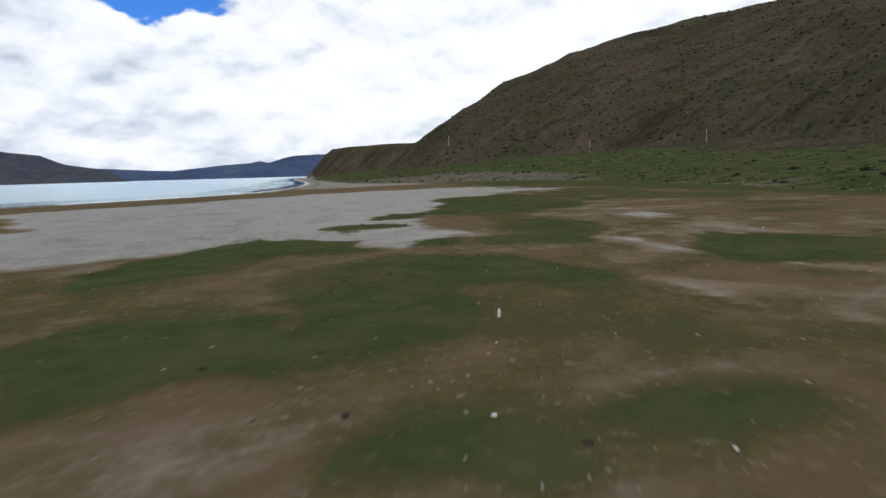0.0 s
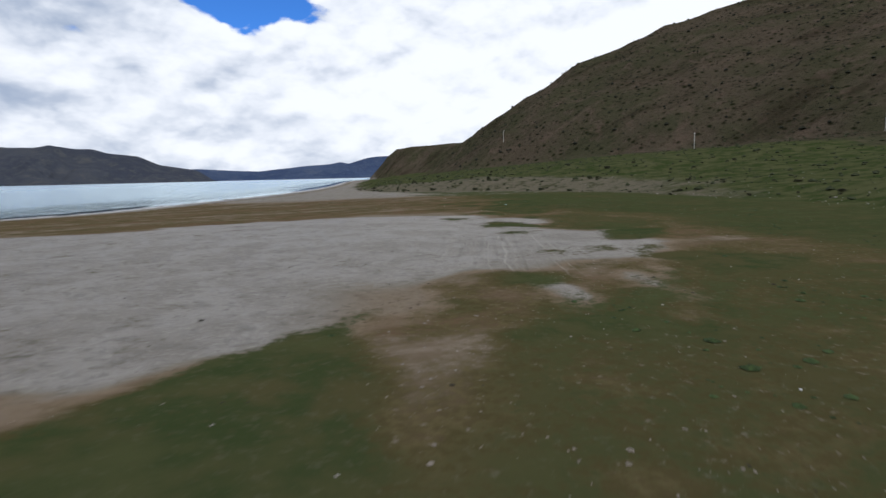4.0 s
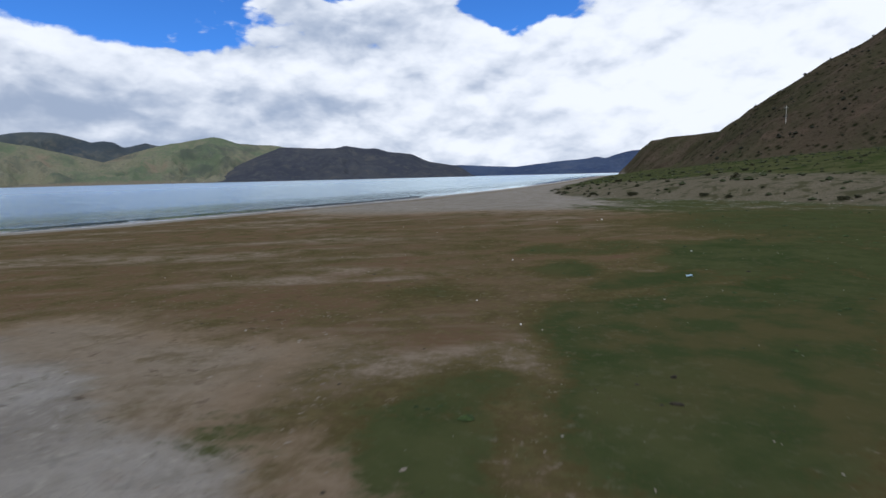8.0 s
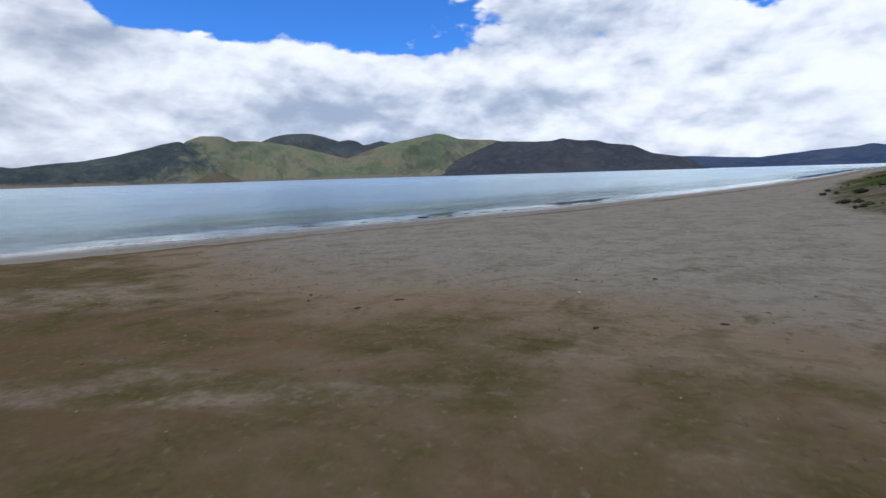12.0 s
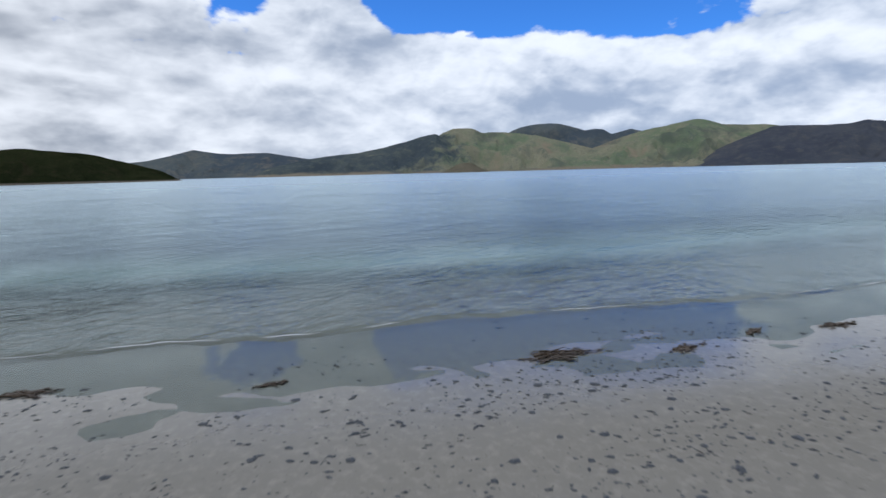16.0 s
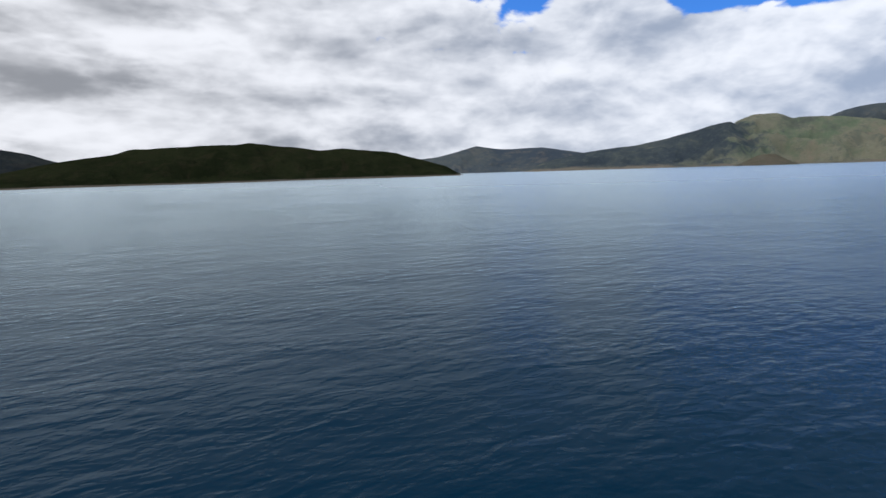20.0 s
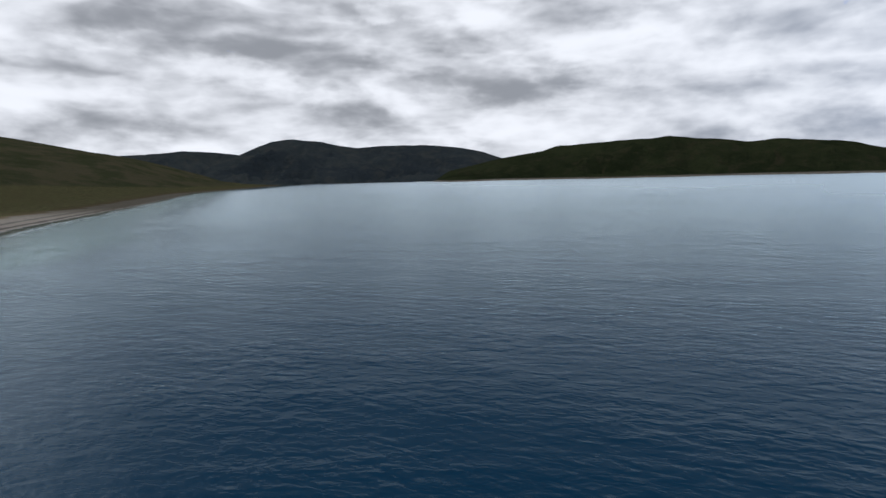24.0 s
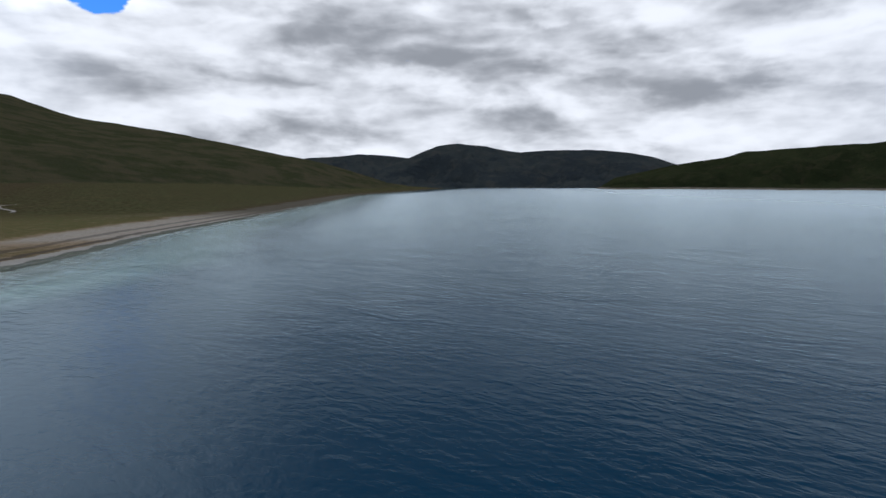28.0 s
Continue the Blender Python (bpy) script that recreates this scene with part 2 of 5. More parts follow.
def smooth(v):
    v = np.clip(v, 0, 1)
    return v * v * (3 - 2 * v)


_fy = np.arange(-5000, 5001, 4.0)
_fx = np.interp(_fy, SHORE_Y, SHORE_X)
_fx = np.convolve(np.pad(_fx, 4, mode="edge"), np.ones(9) / 9, mode="valid")
_fs = np.gradient(_fx, 4.0)


def shore_distance(x, y):
    """Metres inland from the water's edge; below zero on the lake."""
    wob = 1.6 * (value_noise(y / 23.0, y * 0, 5) - 0.5) + 0.5 * (value_noise(y / 5.0, y * 0, 6) - 0.5)
    return (x - np.interp(y, _fy, _fx) + wob) / np.sqrt(1 + np.interp(y, _fy, _fs) ** 2)


def inside(x, y, outline):
    """Distance into a closed outline, below zero outside it."""
    best, odd = np.full(x.shape, 1e9), np.zeros(x.shape, bool)
    for (ax, ay), (bx, by) in zip(outline, outline[1:] + outline[:1]):
        dx, dy = bx - ax, by - ay
        k = np.clip(((x - ax) * dx + (y - ay) * dy) / (dx * dx + dy * dy), 0, 1)
        best = np.minimum(best, np.hypot(x - ax - k * dx, y - ay - k * dy))
        cross = (ay > y) != (by > y)
        odd ^= cross & (x < ax + (y - ay) / (by - ay if by != ay else 1e-9) * dx)
    return np.where(odd, best, -best)


def bank_distance(x, y):
    """Metres past the foot of the stony bank that closes the meadow."""
    foot = np.interp(y, [-600, -60, 50, 100, 150, 200, 224, 235, 247, 265, 285, 330, 480, 700, 1200], [60, 70, 70, 82, 92, 86, 68, 50, 40, 32, 27, 20, 14, 6, 20])
    return x - foot + 5 * (value_noise(y / 31.0, x / 60.0, 9) - 0.5)


def terrace_distance(x, y):
    """Metres past the sandy face of the bank, on its green terrace."""
    return bank_distance(x, y) - np.interp(y, [150, 195, 225, 270, 330], [3, 8, 26, 18, 5]) + 26 * fbm(x / 24.0, y / 34.0, 4, 23)


def hill_rise(q, slope, top):
    q = np.maximum(q, 0)
    return top * (1 - np.exp(-slope * q / top))


def flat_width(y):
    """How wide the wet sand lies bare before the water."""
    return np.interp(y, [60, 190], [2.5, 12])


def ripple_edge(x, y):
    """0 on the still film over the sand, 1 where wind ripples begin."""
    return smooth((-shore_distance(x, y) - flat_width(y) - 2.2 + 1.1 * fbm(x / 9.0, y / 9.0, 3, 19)) / 0.6)


def land_height(x, y):
    s = shore_distance(x, y)
    w = flat_width(y)
    lip = s + 0.9 * fbm(x / 2.3, y / 2.3, 3, 14)
    z = np.where(s < -w, -0.016 + np.interp(y, [60, 190], [0.1, 0.035]) * (s + w), 0.055 * (np.minimum(s, 0) + w) / w - 0.016)
    z = z + 0.085 * smooth(lip / 0.5 + 0.5) + 0.85 * smooth(np.maximum(s, 0) / 75)
    z = z + 0.026 * np.exp(-((s + 0.75 * w) / (0.4 * w)) ** 2) * fbm(x / 1.1, y / 2.6, 4, 15)
    drop = smooth((-s - 25 - 4 * fbm(x / 12.0, y / 12.0, 3, 17)) / 32)
    z = z - 7 * drop
    z = np.maximum(z, -9)
    inland = smooth((s - 2) / 25)
    z = z + inland * (0.16 * fbm(x / 9.0, y / 9.0, 4, 3) + 0.25 * fbm(x / 45.0, y / 45.0, 2, 8))
    b = bank_distance(x, y)
    on = smooth(s / 12) * smooth((y + 900) / 500)
    z = z + on * (2.2 * smooth(b / 16) + 0.085 * np.maximum(b - 8, 0) * smooth(b / 60) * (b < 190) + 15.5 * (b >= 190)) * (b > 0)
    z = z + on * smooth(b / 20) * (0.9 * fbm(x / 22.0, y / 30.0, 4, 21))
    q = inside(x, y, HILL_FOOT)
    q = q + smooth((q + 10) / 50) * (8 * fbm(x / 60.0, y / 60.0, 4, 31) + 7 * (0.5 - np.abs(fbm(x / 38.0, y / 38.0, 3, 33)) * 2))
    z = z + hill_rise(q, 0.715, 228)
    q = inside(x, y, HEAD_FOOT)
    q = q + 14 * smooth(q / 40) * fbm(x / 50.0, y / 50.0, 4, 41)
    z = np.where(q > 0, np.maximum(z, np.minimum(hill_rise(q, 1.25, 120), 53.5 + 2 * smooth(q / 200)) + 1.0), z)
    q = inside(x, y, SOUTH_FOOT)
    q = q + 30 * smooth((q + 20) / 120) * fbm(x / 170.0, y / 170.0, 4, 51)
    south = smooth((-y + 60) / 420) * smooth(s / 300)
    z = z + 14 * south + hill_rise(q, 0.34, 330) * np.interp(x, [-600, -250, 20, 170], [0.8, 0.82, 0.87, 1.06])
    return z


# plan outlines of the swards and of the pale silt, south to north
TURF_A = [[(-10.5, 26.6), (-7.6, 31.3), (-3.4, 37.2), (3.1, 34), (2.8, 27.8), (-1.8, 27.8), (-5.4, 23.3), (-8.3, 22.2)],
          [(-1.1, 21.6), (4, 26.2), (8.7, 23.3), (11.1, 18), (10, 15.3), (8.3, 15.1), (5, 17.2), (3.6, 12.9), (1.6, 11.4), (-0, 10.6), (-0.9, 11.1), (-0.8, 14.4)],
          [(-7.7, 14.4), (-6.2, 17.5), (-1.1, 15.7), (0, 11.9), (-0.7, 10.8), (-2.5, 11.3), (-4.3, 11.1), (-5.2, 9.4)],
          [(-0.7, 8), (0.3, 8.3), (1.7, 8.5), (2.5, 7.8), (3, 6.4), (2.8, 5.7), (-0.6, 6.7)],
          [(3.3, 7.6), (5.1, 8.1), (7, 7.8), (7.2, 7), (5.7, 6.3), (3.9, 6.5)]]
TURF_B = [[(22.8, 29), (29.3, 22.5), (22.6, 17.3), (17.8, 18.6), (18.1, 23)],
          [(1, 40.4), (1.2, 42.2), (2.5, 45), (5.7, 44.9), (7.8, 42.5), (6.6, 41.1), (4, 40.1), (2.8, 39)],
          [(13.7, 36.6), (16, 43.5), (19.2, 42.9), (20.7, 40.3), (19.5, 36), (18.3, 32.4), (17.5, 30.7), (15.9, 29.6), (16.1, 28.6), (14.2, 27.2), (9.6, 28.5), (9.6, 29.5), (10.6, 31.7), (12.4, 32.4), (13.7, 31), (14.5, 33.2), (13.6, 34.4)],
          [(5.5, 30.1), (5.4, 31.1), (6.2, 31.4), (7.4, 32.4), (8.8, 32.3), (9, 30.8), (8.3, 29.7), (7.8, 29), (5.9, 29.6)],
          [(5.1, 49.5), (7.5, 54.8), (12, 55.5), (17.2, 64.5), (17.2, 59.9), (11.8, 52.9), (10.3, 49.1), (5.8, 47.6)]]
TURF_C = [[(10.2, 54.8), (12, 55.8), (13.5, 57.8), (14.7, 60.7), (15.9, 65.3), (18.9, 75), (23.7, 78.8), (29.2, 76), (34.1, 70.5), (31.5, 60.3), (28.2, 55.2), (26.2, 54.6), (23.3, 54.5), (21.7, 51.5), (20.4, 49.7), (17.9, 50.8), (17.1, 52.9), (15.9, 53.6), (14.3, 52.9), (13.6, 52.1), (12.3, 52), (11.4, 52.1)],
          [(18.5, 49.8), (19.9, 48.4), (19.8, 48), (17.2, 48.8)]]
TURF_D = [[(17, 60.9), (16.9, 62.4), (18.1, 63.5), (19.7, 64.6), (18.2, 66.6), (16.7, 68.5), (17.9, 70.6), (16.6, 74.3), (17.9, 80), (22.2, 84), (29.4, 89.2), (35.2, 97.1), (35.8, 83.3), (35.7, 76.6), (30.3, 69.6), (28, 68.7), (24.8, 67), (24.5, 65.1), (23.7, 66.3), (21.3, 66.6), (19.8, 66.1), (21.1, 63.8), (22.5, 62.8), (21.5, 61.3), (21.3, 59.8)],
          [(33.8, 68.4), (40.7, 71.5), (45.4, 71.1), (35.8, 63.5), (33.2, 63.3), (34.1, 65.3)],
          [(24.8, 60.2), (27.1, 62.4), (27.9, 61.8), (27.5, 59.4), (28.8, 58.5), (28.4, 57.6), (24, 58.9)]]
TURF_E = [[(41.2, 102.6), (42.1, 104), (43.8, 102.6), (43.4, 100.7), (42.2, 100), (41.2, 100.3)],
          [(37.5, 97.2), (37.4, 98.5), (38.4, 99), (40.1, 98), (39.4, 97), (38.3, 96.8)],
          [(40.3, 94), (41.5, 95.2), (42.8, 95.5), (43.5, 95), (44.2, 94), (43.8, 92.3), (39.5, 92.7), (39.5, 93.5)],
          [(44.8, 93.5), (46.2, 93.5), (47.5, 93.2), (46.5, 92.1), (44.2, 92.3)],
          [(46.9, 96.3), (48, 96.2), (48.5, 95.3), (48.2, 94.1), (47.4, 94.6), (46.7, 95.7)],
          [(50, 106.8), (53.3, 107.5), (58.1, 105.5), (54.1, 100.9), (50.3, 100.8), (51.1, 103.6)]]
TURF_F = [[(53.7, 120.8), (56.3, 121.9), (58.6, 120.9), (54.5, 114), (52.2, 114.4), (51.3, 115.4)],
          [(48.5, 110.8), (49.3, 111.1), (49.5, 110), (49, 109.4), (48.2, 109.3)],
          [(45.5, 109.8), (46.1, 110.2), (46.7, 109.8), (46.1, 109.3)],
          [(51.3, 109.7), (52.5, 110.8), (50.3, 107.1), (49.9, 107)],
          [(45.3, 121.8), (46.2, 122.9), (47.8, 122), (46.6, 120.5), (45.5, 120.4)],
          [(53.4, 124.5), (55.4, 123.9), (57.5, 123.1), (56, 120.4), (54.5, 121.7), (53.4, 123.4)],
          [(51.9, 116.7), (53, 117.6), (54.1, 119.8), (55.3, 119.2), (52.7, 114.3), (51.7, 115), (51.7, 115.8)]]
TURF_G = [[(44.8, 127.1), (44.8, 128.6), (44.9, 130.4), (45.9, 131.6), (47.5, 131.7), (48.7, 130.4), (48.6, 129.1), (49.2, 127.9), (50.2, 127.5), (50.9, 126.9), (50.7, 126.4), (47.6, 125.6), (47.4, 126.5), (46.3, 126.8), (45.6, 126.6)],
          [(50, 136.8), (51.3, 137.4), (52.1, 135), (51.2, 133.7), (50.2, 134.6)],
          [(42.1, 137), (43.2, 138.6), (44.3, 136.9), (43.5, 135.2)],
          [(44.7, 125.4), (45.4, 125.7), (45.9, 125.2), (45, 125)],
          [(50.1, 147.2), (48.9, 153.9), (51.3, 155.5), (53.4, 158.2), (61.7, 162.7), (55.2, 142.8), (52.6, 142), (51.4, 143), (50.5, 144.6)]]
TURF_H = [[(48.2, 140.8), (47.7, 141.9), (47.5, 143.7), (48.5, 146.8), (49.3, 146.6), (49.4, 143.8), (50, 141.1)],
          [(44.2, 141), (44, 142.9), (44.9, 143.5), (45.6, 142.6), (44.9, 141.2)],
          [(52.6, 168.6), (57.6, 175.2), (61.7, 172.8), (59.6, 163.8), (54.6, 161.2), (52.6, 164.2)],
          [(45.3, 166.1), (44.1, 168.2), (44.7, 170.7), (47.8, 173), (50.1, 173.8), (52.1, 172.2), (54.8, 173.2), (56.5, 171.9), (55.6, 167.5), (53.4, 166.6), (51.4, 167), (48.3, 166.5), (47, 166.7)],
          [(47.2, 161.2), (46.8, 164), (47.9, 164.4), (49.7, 162.7), (49.9, 160.3), (48.6, 160.1), (47.7, 160.3)]]
TURF_I = [[(49.9, 156.9), (49.8, 157.8), (50.4, 159.5), (51, 160.8), (52.9, 161.1), (55.1, 165.4), (53.8, 158.6)],
          [(43.3, 153.9), (42.4, 154.7), (42.3, 156.5), (42.9, 157.6), (44.7, 157), (45.4, 155.7), (45.9, 155)],
          [(41.2, 220.5), (50, 216.2), (65, 213.6), (63.1, 204.1), (52.5, 199.7), (43.7, 207.3)],
          [(42, 172.2), (40.9, 174.1), (41.7, 174), (43.1, 172.2), (42.7, 171.7)],
          [(42.4, 169.7), (42.1, 170.8), (42.7, 170.8), (42.9, 169.8)],
          [(47.9, 175.7), (48.6, 176.4), (48.7, 175.5), (48.1, 174.9)],
          [(45, 180.9), (44.2, 185.4), (45.7, 186.1), (46.7, 181.7), (46, 180)]]
SILT_A = [[(-39, 84.6), (-15, 114.5), (23, 129.1), (7.3, 37.2), (1.9, 36.2), (-4.4, 37.7), (-9.7, 31.2), (-13, 27.6)],
          [(9.6, 35.7), (7.8, 32.8), (6.1, 31.8), (4.8, 30.3), (0.9, 38.7), (4.2, 39.3), (6.3, 40.7)],
          [(-8.6, 95.3), (-3.1, 128.9), (21.3, 134.3), (40, 109.7), (36.9, 97), (19.6, 85), (16.9, 73.4), (16.3, 65.1), (14.1, 64.8), (13.9, 60.2), (12.7, 58.1), (11.9, 56), (10, 55.1)]]
SILT_B = [[(8.3, 129.4), (28.6, 134.3), (44.7, 132.5), (48.6, 123.6), (52.3, 119.4), (48.9, 111.2), (46.3, 107.4), (43.6, 104.7), (37.7, 104.2), (35.4, 99.8), (34.2, 96.6), (33.5, 94.6)],
          [(13.1, 130.9), (21.7, 143.2), (44, 137.5), (44.8, 121.8), (49.3, 119.8), (52.7, 119.8), (50.4, 112.6), (54.1, 113.6), (51, 109.2), (49.8, 107), (45.5, 106.6), (40.6, 106.7), (37.2, 107.3)]]
SILT_C = [[(14.4, 136.2), (26, 142.8), (43, 138.7), (44.5, 128.2), (47.7, 124.5), (48.8, 123.1), (47.2, 120.6), (49.8, 119), (53.9, 120.2), (52.8, 117.6), (51.4, 117.2), (51.7, 115), (51.1, 113.6), (40.6, 112.2)],
          [(22.6, 138.9), (27.1, 145.1), (36.7, 144.4), (41, 140.5), (44.3, 141.1), (47.2, 135.9), (49.7, 135.1), (51.2, 133.2), (50, 130), (48.7, 129.7), (47.2, 131.9), (44.6, 131), (44.9, 126.8), (46.5, 126.5), (47.6, 125.6), (42.7, 124.4)],
          [(31.2, 146.7), (34.4, 148.4), (40.5, 147.1), (44.1, 147.5), (44.7, 144.1), (44.1, 141.6), (46.1, 140.8), (47.1, 141.7), (48.4, 140.6), (43.6, 139)]]


def ragged(x, y, outlines, soft, wander=1.0, grow=0.0):
    """How far a place lies within any of the outlines, 0 to 1, with a wandering edge."""
    best = np.zeros(x.shape)
    near = (x > -60) & (x < 90) & (y > -5) & (y < 240)
    px, py = x[near], y[near]
    wx = px + wander * (1.5 * fbm(px / 3.6, py / 3.6, 4, 81) + 0.5 * fbm(px / 1.1, py / 1.1, 2, 83))
    wy = py + wander * (1.5 * fbm(px / 3.6, py / 3.6, 4, 85) + 0.5 * fbm(px / 1.1, py / 1.1, 2, 87))
    v = np.zeros(px.shape)
    for outline in outlines:
        v = np.maximum(v, smooth((inside(wx, wy, outline) + grow) / (2 * soft) + 0.5))
    best[near] = v
    return best


def turf_cover(x, y):
    """How far the turf closes, from bare silt at 0 to full sward at 1."""
    s = shore_distance(x, y)
    field = smooth((x - np.interp(y, [0, 80, 100, 132, 142, 155, 200, 225, 242], [63, 57, 58, 57, 51, 50, 49, 41, 36]) + 5 * fbm(x / 11.0, y / 11.0, 3, 77)) / 12) * smooth((252 - y) / 14) * 0.66
    swards = 0.92 * ragged(x, y, TURF_A + TURF_B + TURF_C + TURF_D, 1.0)
    swards = np.maximum(swards, 0.95 * ragged(x, y, TURF_E[:1] + TURF_E[2:] + TURF_F + TURF_G + TURF_H[:1] + TURF_H[2:3] + TURF_H[4:] + TURF_I[:1], 1.4, 0.9))
    thin = 0.45 * ragged(x, y, TURF_E[1:2] + TURF_H[1:2] + TURF_H[3:4] + TURF_I[1:2] + TURF_I[3:] + OLIVE, 1.4)
    thin = np.maximum(thin, 0.6 * ragged(x, y, TURF_I[2:3], 4.0))
    loose = 0.42 * smooth((fbm(x / 8.0, y / 8.0, 4, 71) - 0.05) / 0.3) * smooth((75 - y) / 25) * smooth((x + 16) / 10) * (1 - silt_cover(x, y))
    plain = 0.3 * smooth((s - 14) / 30) * smooth((40 - y) / 90) * smooth((x + 12) / -25)
    plain = np.maximum(plain, 0.36 * smooth((75 - y) / 60) * smooth((-35 - x) / 30) * smooth((s - 18) / 14))
    return np.maximum(np.maximum(np.maximum(swards, thin), field), np.maximum(loose, plain)) + 0.12 * fbm(x / 6.0, y / 6.0, 3, 73)


def silt_cover(x, y):
    """Where pale silt lies over the brown earth."""
    s = shore_distance(x, y)
    w = 9 * fbm(x / 16.0, y / 16.0, 3, 75)
    roam = 9 * smooth((14 - x) / 24)
    flat = ragged(x + roam * fbm(x / 22.0, y / 22.0, 3, 89), y + roam * fbm(x / 22.0, y / 22.0, 3, 91), SILT_A + SILT_B + SILT_C[:2], 2.2, 1.4, 1.6)
    flat = np.maximum(flat, 0.72 * ragged(x, y, SILT_C[2:], 2.2, 1.4, 1.0))
    flat = flat * (1 - 0.3 * smooth((108 - y + 0.5 * w) / 6) * smooth((x - 28 + 0.5 * w) / 6) * smooth((y - 90) / 6))
    flat = flat * smooth((s - 20 + w) / 10)
    south = 0.8 * (1 - smooth((s - 22 + 0.6 * w) / 10)) * smooth((100 - y) / 45)
    south = np.maximum(south, 0.55 * (1 - smooth((s - 48 + 1.2 * w) / 16)) * smooth((10 - y) / 60))
    north = (0.72 + 0.2 * smooth((y - 202) / 20)) * smooth((y - 189 + w) / 22) * (1 - 0.85 * smooth((x - 34 + 0.5 * w) / 9) * smooth((201 - y) / 12)) * smooth((s + 1.5 + 0.15 * w) / 4)
    worn = 0.8 * ragged(x, y, WORN, 3.0, 2.0) * np.clip(0.55 + 1.6 * fbm(x / 2.4, y / 6.0, 4, 79), 0, 1.4)
    return np.maximum(np.maximum(flat, north), np.maximum(south, worn))


# trodden brown ground where pale crumbs show through
WORN = [[(8, 8), (14, 5), (24, 18), (30, 28), (34, 52), (26, 53), (20, 38)], [(27, 60), (34, 60), (44, 78), (40, 80), (33, 70)], [(44, 94), (48, 93), (52, 105), (47, 107)], [(33, 95), (44, 92), (45, 104), (37, 105)]]
# where wheels and hooves have scored the flat
RUTTED = [[(37, 106), (41, 104), (44, 103.5), (47, 104), (49, 109), (49, 118), (46, 122), (41, 119)]]
# olive ground, half turf, below the bank
OLIVE = [[(31, 86), (58, 78), (62, 64), (50, 58), (42, 64), (34, 72)], [(40, 96), (56, 110), (62, 96), (56, 78), (36, 84)], [(51, 133), (57, 141), (62, 130), (55, 123), (52, 125.5)], [(50, 124), (57, 119), (63, 128), (54, 133), (50, 130)]]

# ---- materials ----
class Nodes:
    """A small hand for building one node material."""

    def __init__(self, name):
        self.mat = bpy.data.materials.new(name)
        self.mat.use_nodes = True
        self.t = self.mat.node_tree
        self.bsdf = self.t.nodes["Principled BSDF"]
        self.out = self.t.nodes["Material Output"]
        c = self.t.nodes.new("ShaderNodeTexCoord")
        self.pos = c.outputs["Object"]

    def put(self, socket, value):
        if isinstance(value, bpy.types.NodeSocket):
            self.t.links.new(value, socket)
        elif isinstance(value, (tuple, list)) and len(value) == 3 and socket.type == "RGBA":
            socket.default_value = (*value, 1)
        else:
            socket.default_value = value

    def math(self, op, a, b=0.0, clamp=False):
        n = self.t.nodes.new("ShaderNodeMath")
        n.operation, n.use_clamp = op, clamp
        self.put(n.inputs[0], a), self.put(n.inputs[1], b)
        return n.outputs[0]

    def scaled(self, scale, offset=(0, 0, 0)):
        n = self.t.nodes.new("ShaderNodeMapping")
        self.put(n.inputs["Vector"], self.pos)
        n.inputs["Scale"].default_value, n.inputs["Location"].default_value = scale, offset
        return n.outputs[0]

    def turned(self, scale, degrees):
        n = self.t.nodes.new("ShaderNodeMapping")
        n.vector_type = "TEXTURE"
        self.put(n.inputs["Vector"], self.pos)
        n.inputs["Rotation"].default_value = (0, 0, radians(degrees))
        n.inputs["Scale"].default_value = tuple(1 / k for k in scale)
        return n.outputs[0]

    def noise(self, scale, detail=4.0, rough=0.55, vector=None, distort=0.0):
        n = self.t.nodes.new("ShaderNodeTexNoise")
        self.put(n.inputs["Vector"], vector or self.pos)
        n.inputs["Scale"].default_value, n.inputs["Detail"].default_value = scale, detail
        n.inputs["Roughness"].default_value, n.inputs["Distortion"].default_value = rough, distort
        return n.outputs["Fac"]

    def cells(self, scale, vector=None, feature="F1"):
        n = self.t.nodes.new("ShaderNodeTexVoronoi")
        n.feature = feature
        self.put(n.inputs["Vector"], vector or self.pos)
        n.inputs["Scale"].default_value = scale
        return n.outputs["Distance"]

    def step(self, v, lo, hi, to=(0.0, 1.0)):
        n = self.t.nodes.new("ShaderNodeMapRange")
        n.interpolation_type = "SMOOTHSTEP"
        self.put(n.inputs["Value"], v)
        for key, value in zip(("From Min", "From Max", "To Min", "To Max"), (lo, hi, *to)):
            self.put(n.inputs[key], value)
        return n.outputs[0]

    def mix(self, f, a, b):
        n = self.t.nodes.new("ShaderNodeMix")
        n.data_type = "RGBA"
        self.put(n.inputs["Factor"], f), self.put(n.inputs["A"], a), self.put(n.inputs["B"], b)
        return n.outputs["Result"]

    def attribute(self, name):
        n = self.t.nodes.new("ShaderNodeAttribute")
        n.attribute_name = name
        return n.outputs["Fac"]

    def bump(self, height, strength, distance, normal=None):
        n = self.t.nodes.new("ShaderNodeBump")
        n.inputs["Strength"].default_value, n.inputs["Distance"].default_value = strength, distance
        self.put(n.inputs["Height"], height)
        if normal:
            self.put(n.inputs["Normal"], normal)
        return n.outputs[0]

    def done(self, color, rough=0.9, normal=None, metal=0.0, gloss=0.15):
        self.put(self.bsdf.inputs["Base Color"], color)
        self.put(self.bsdf.inputs["Roughness"], rough)
        self.put(self.bsdf.inputs["Metallic"], metal)
        self.put(self.bsdf.inputs["Specular IOR Level"], gloss)
        if normal:
            self.put(self.bsdf.inputs["Normal"], normal)
        return self.mat


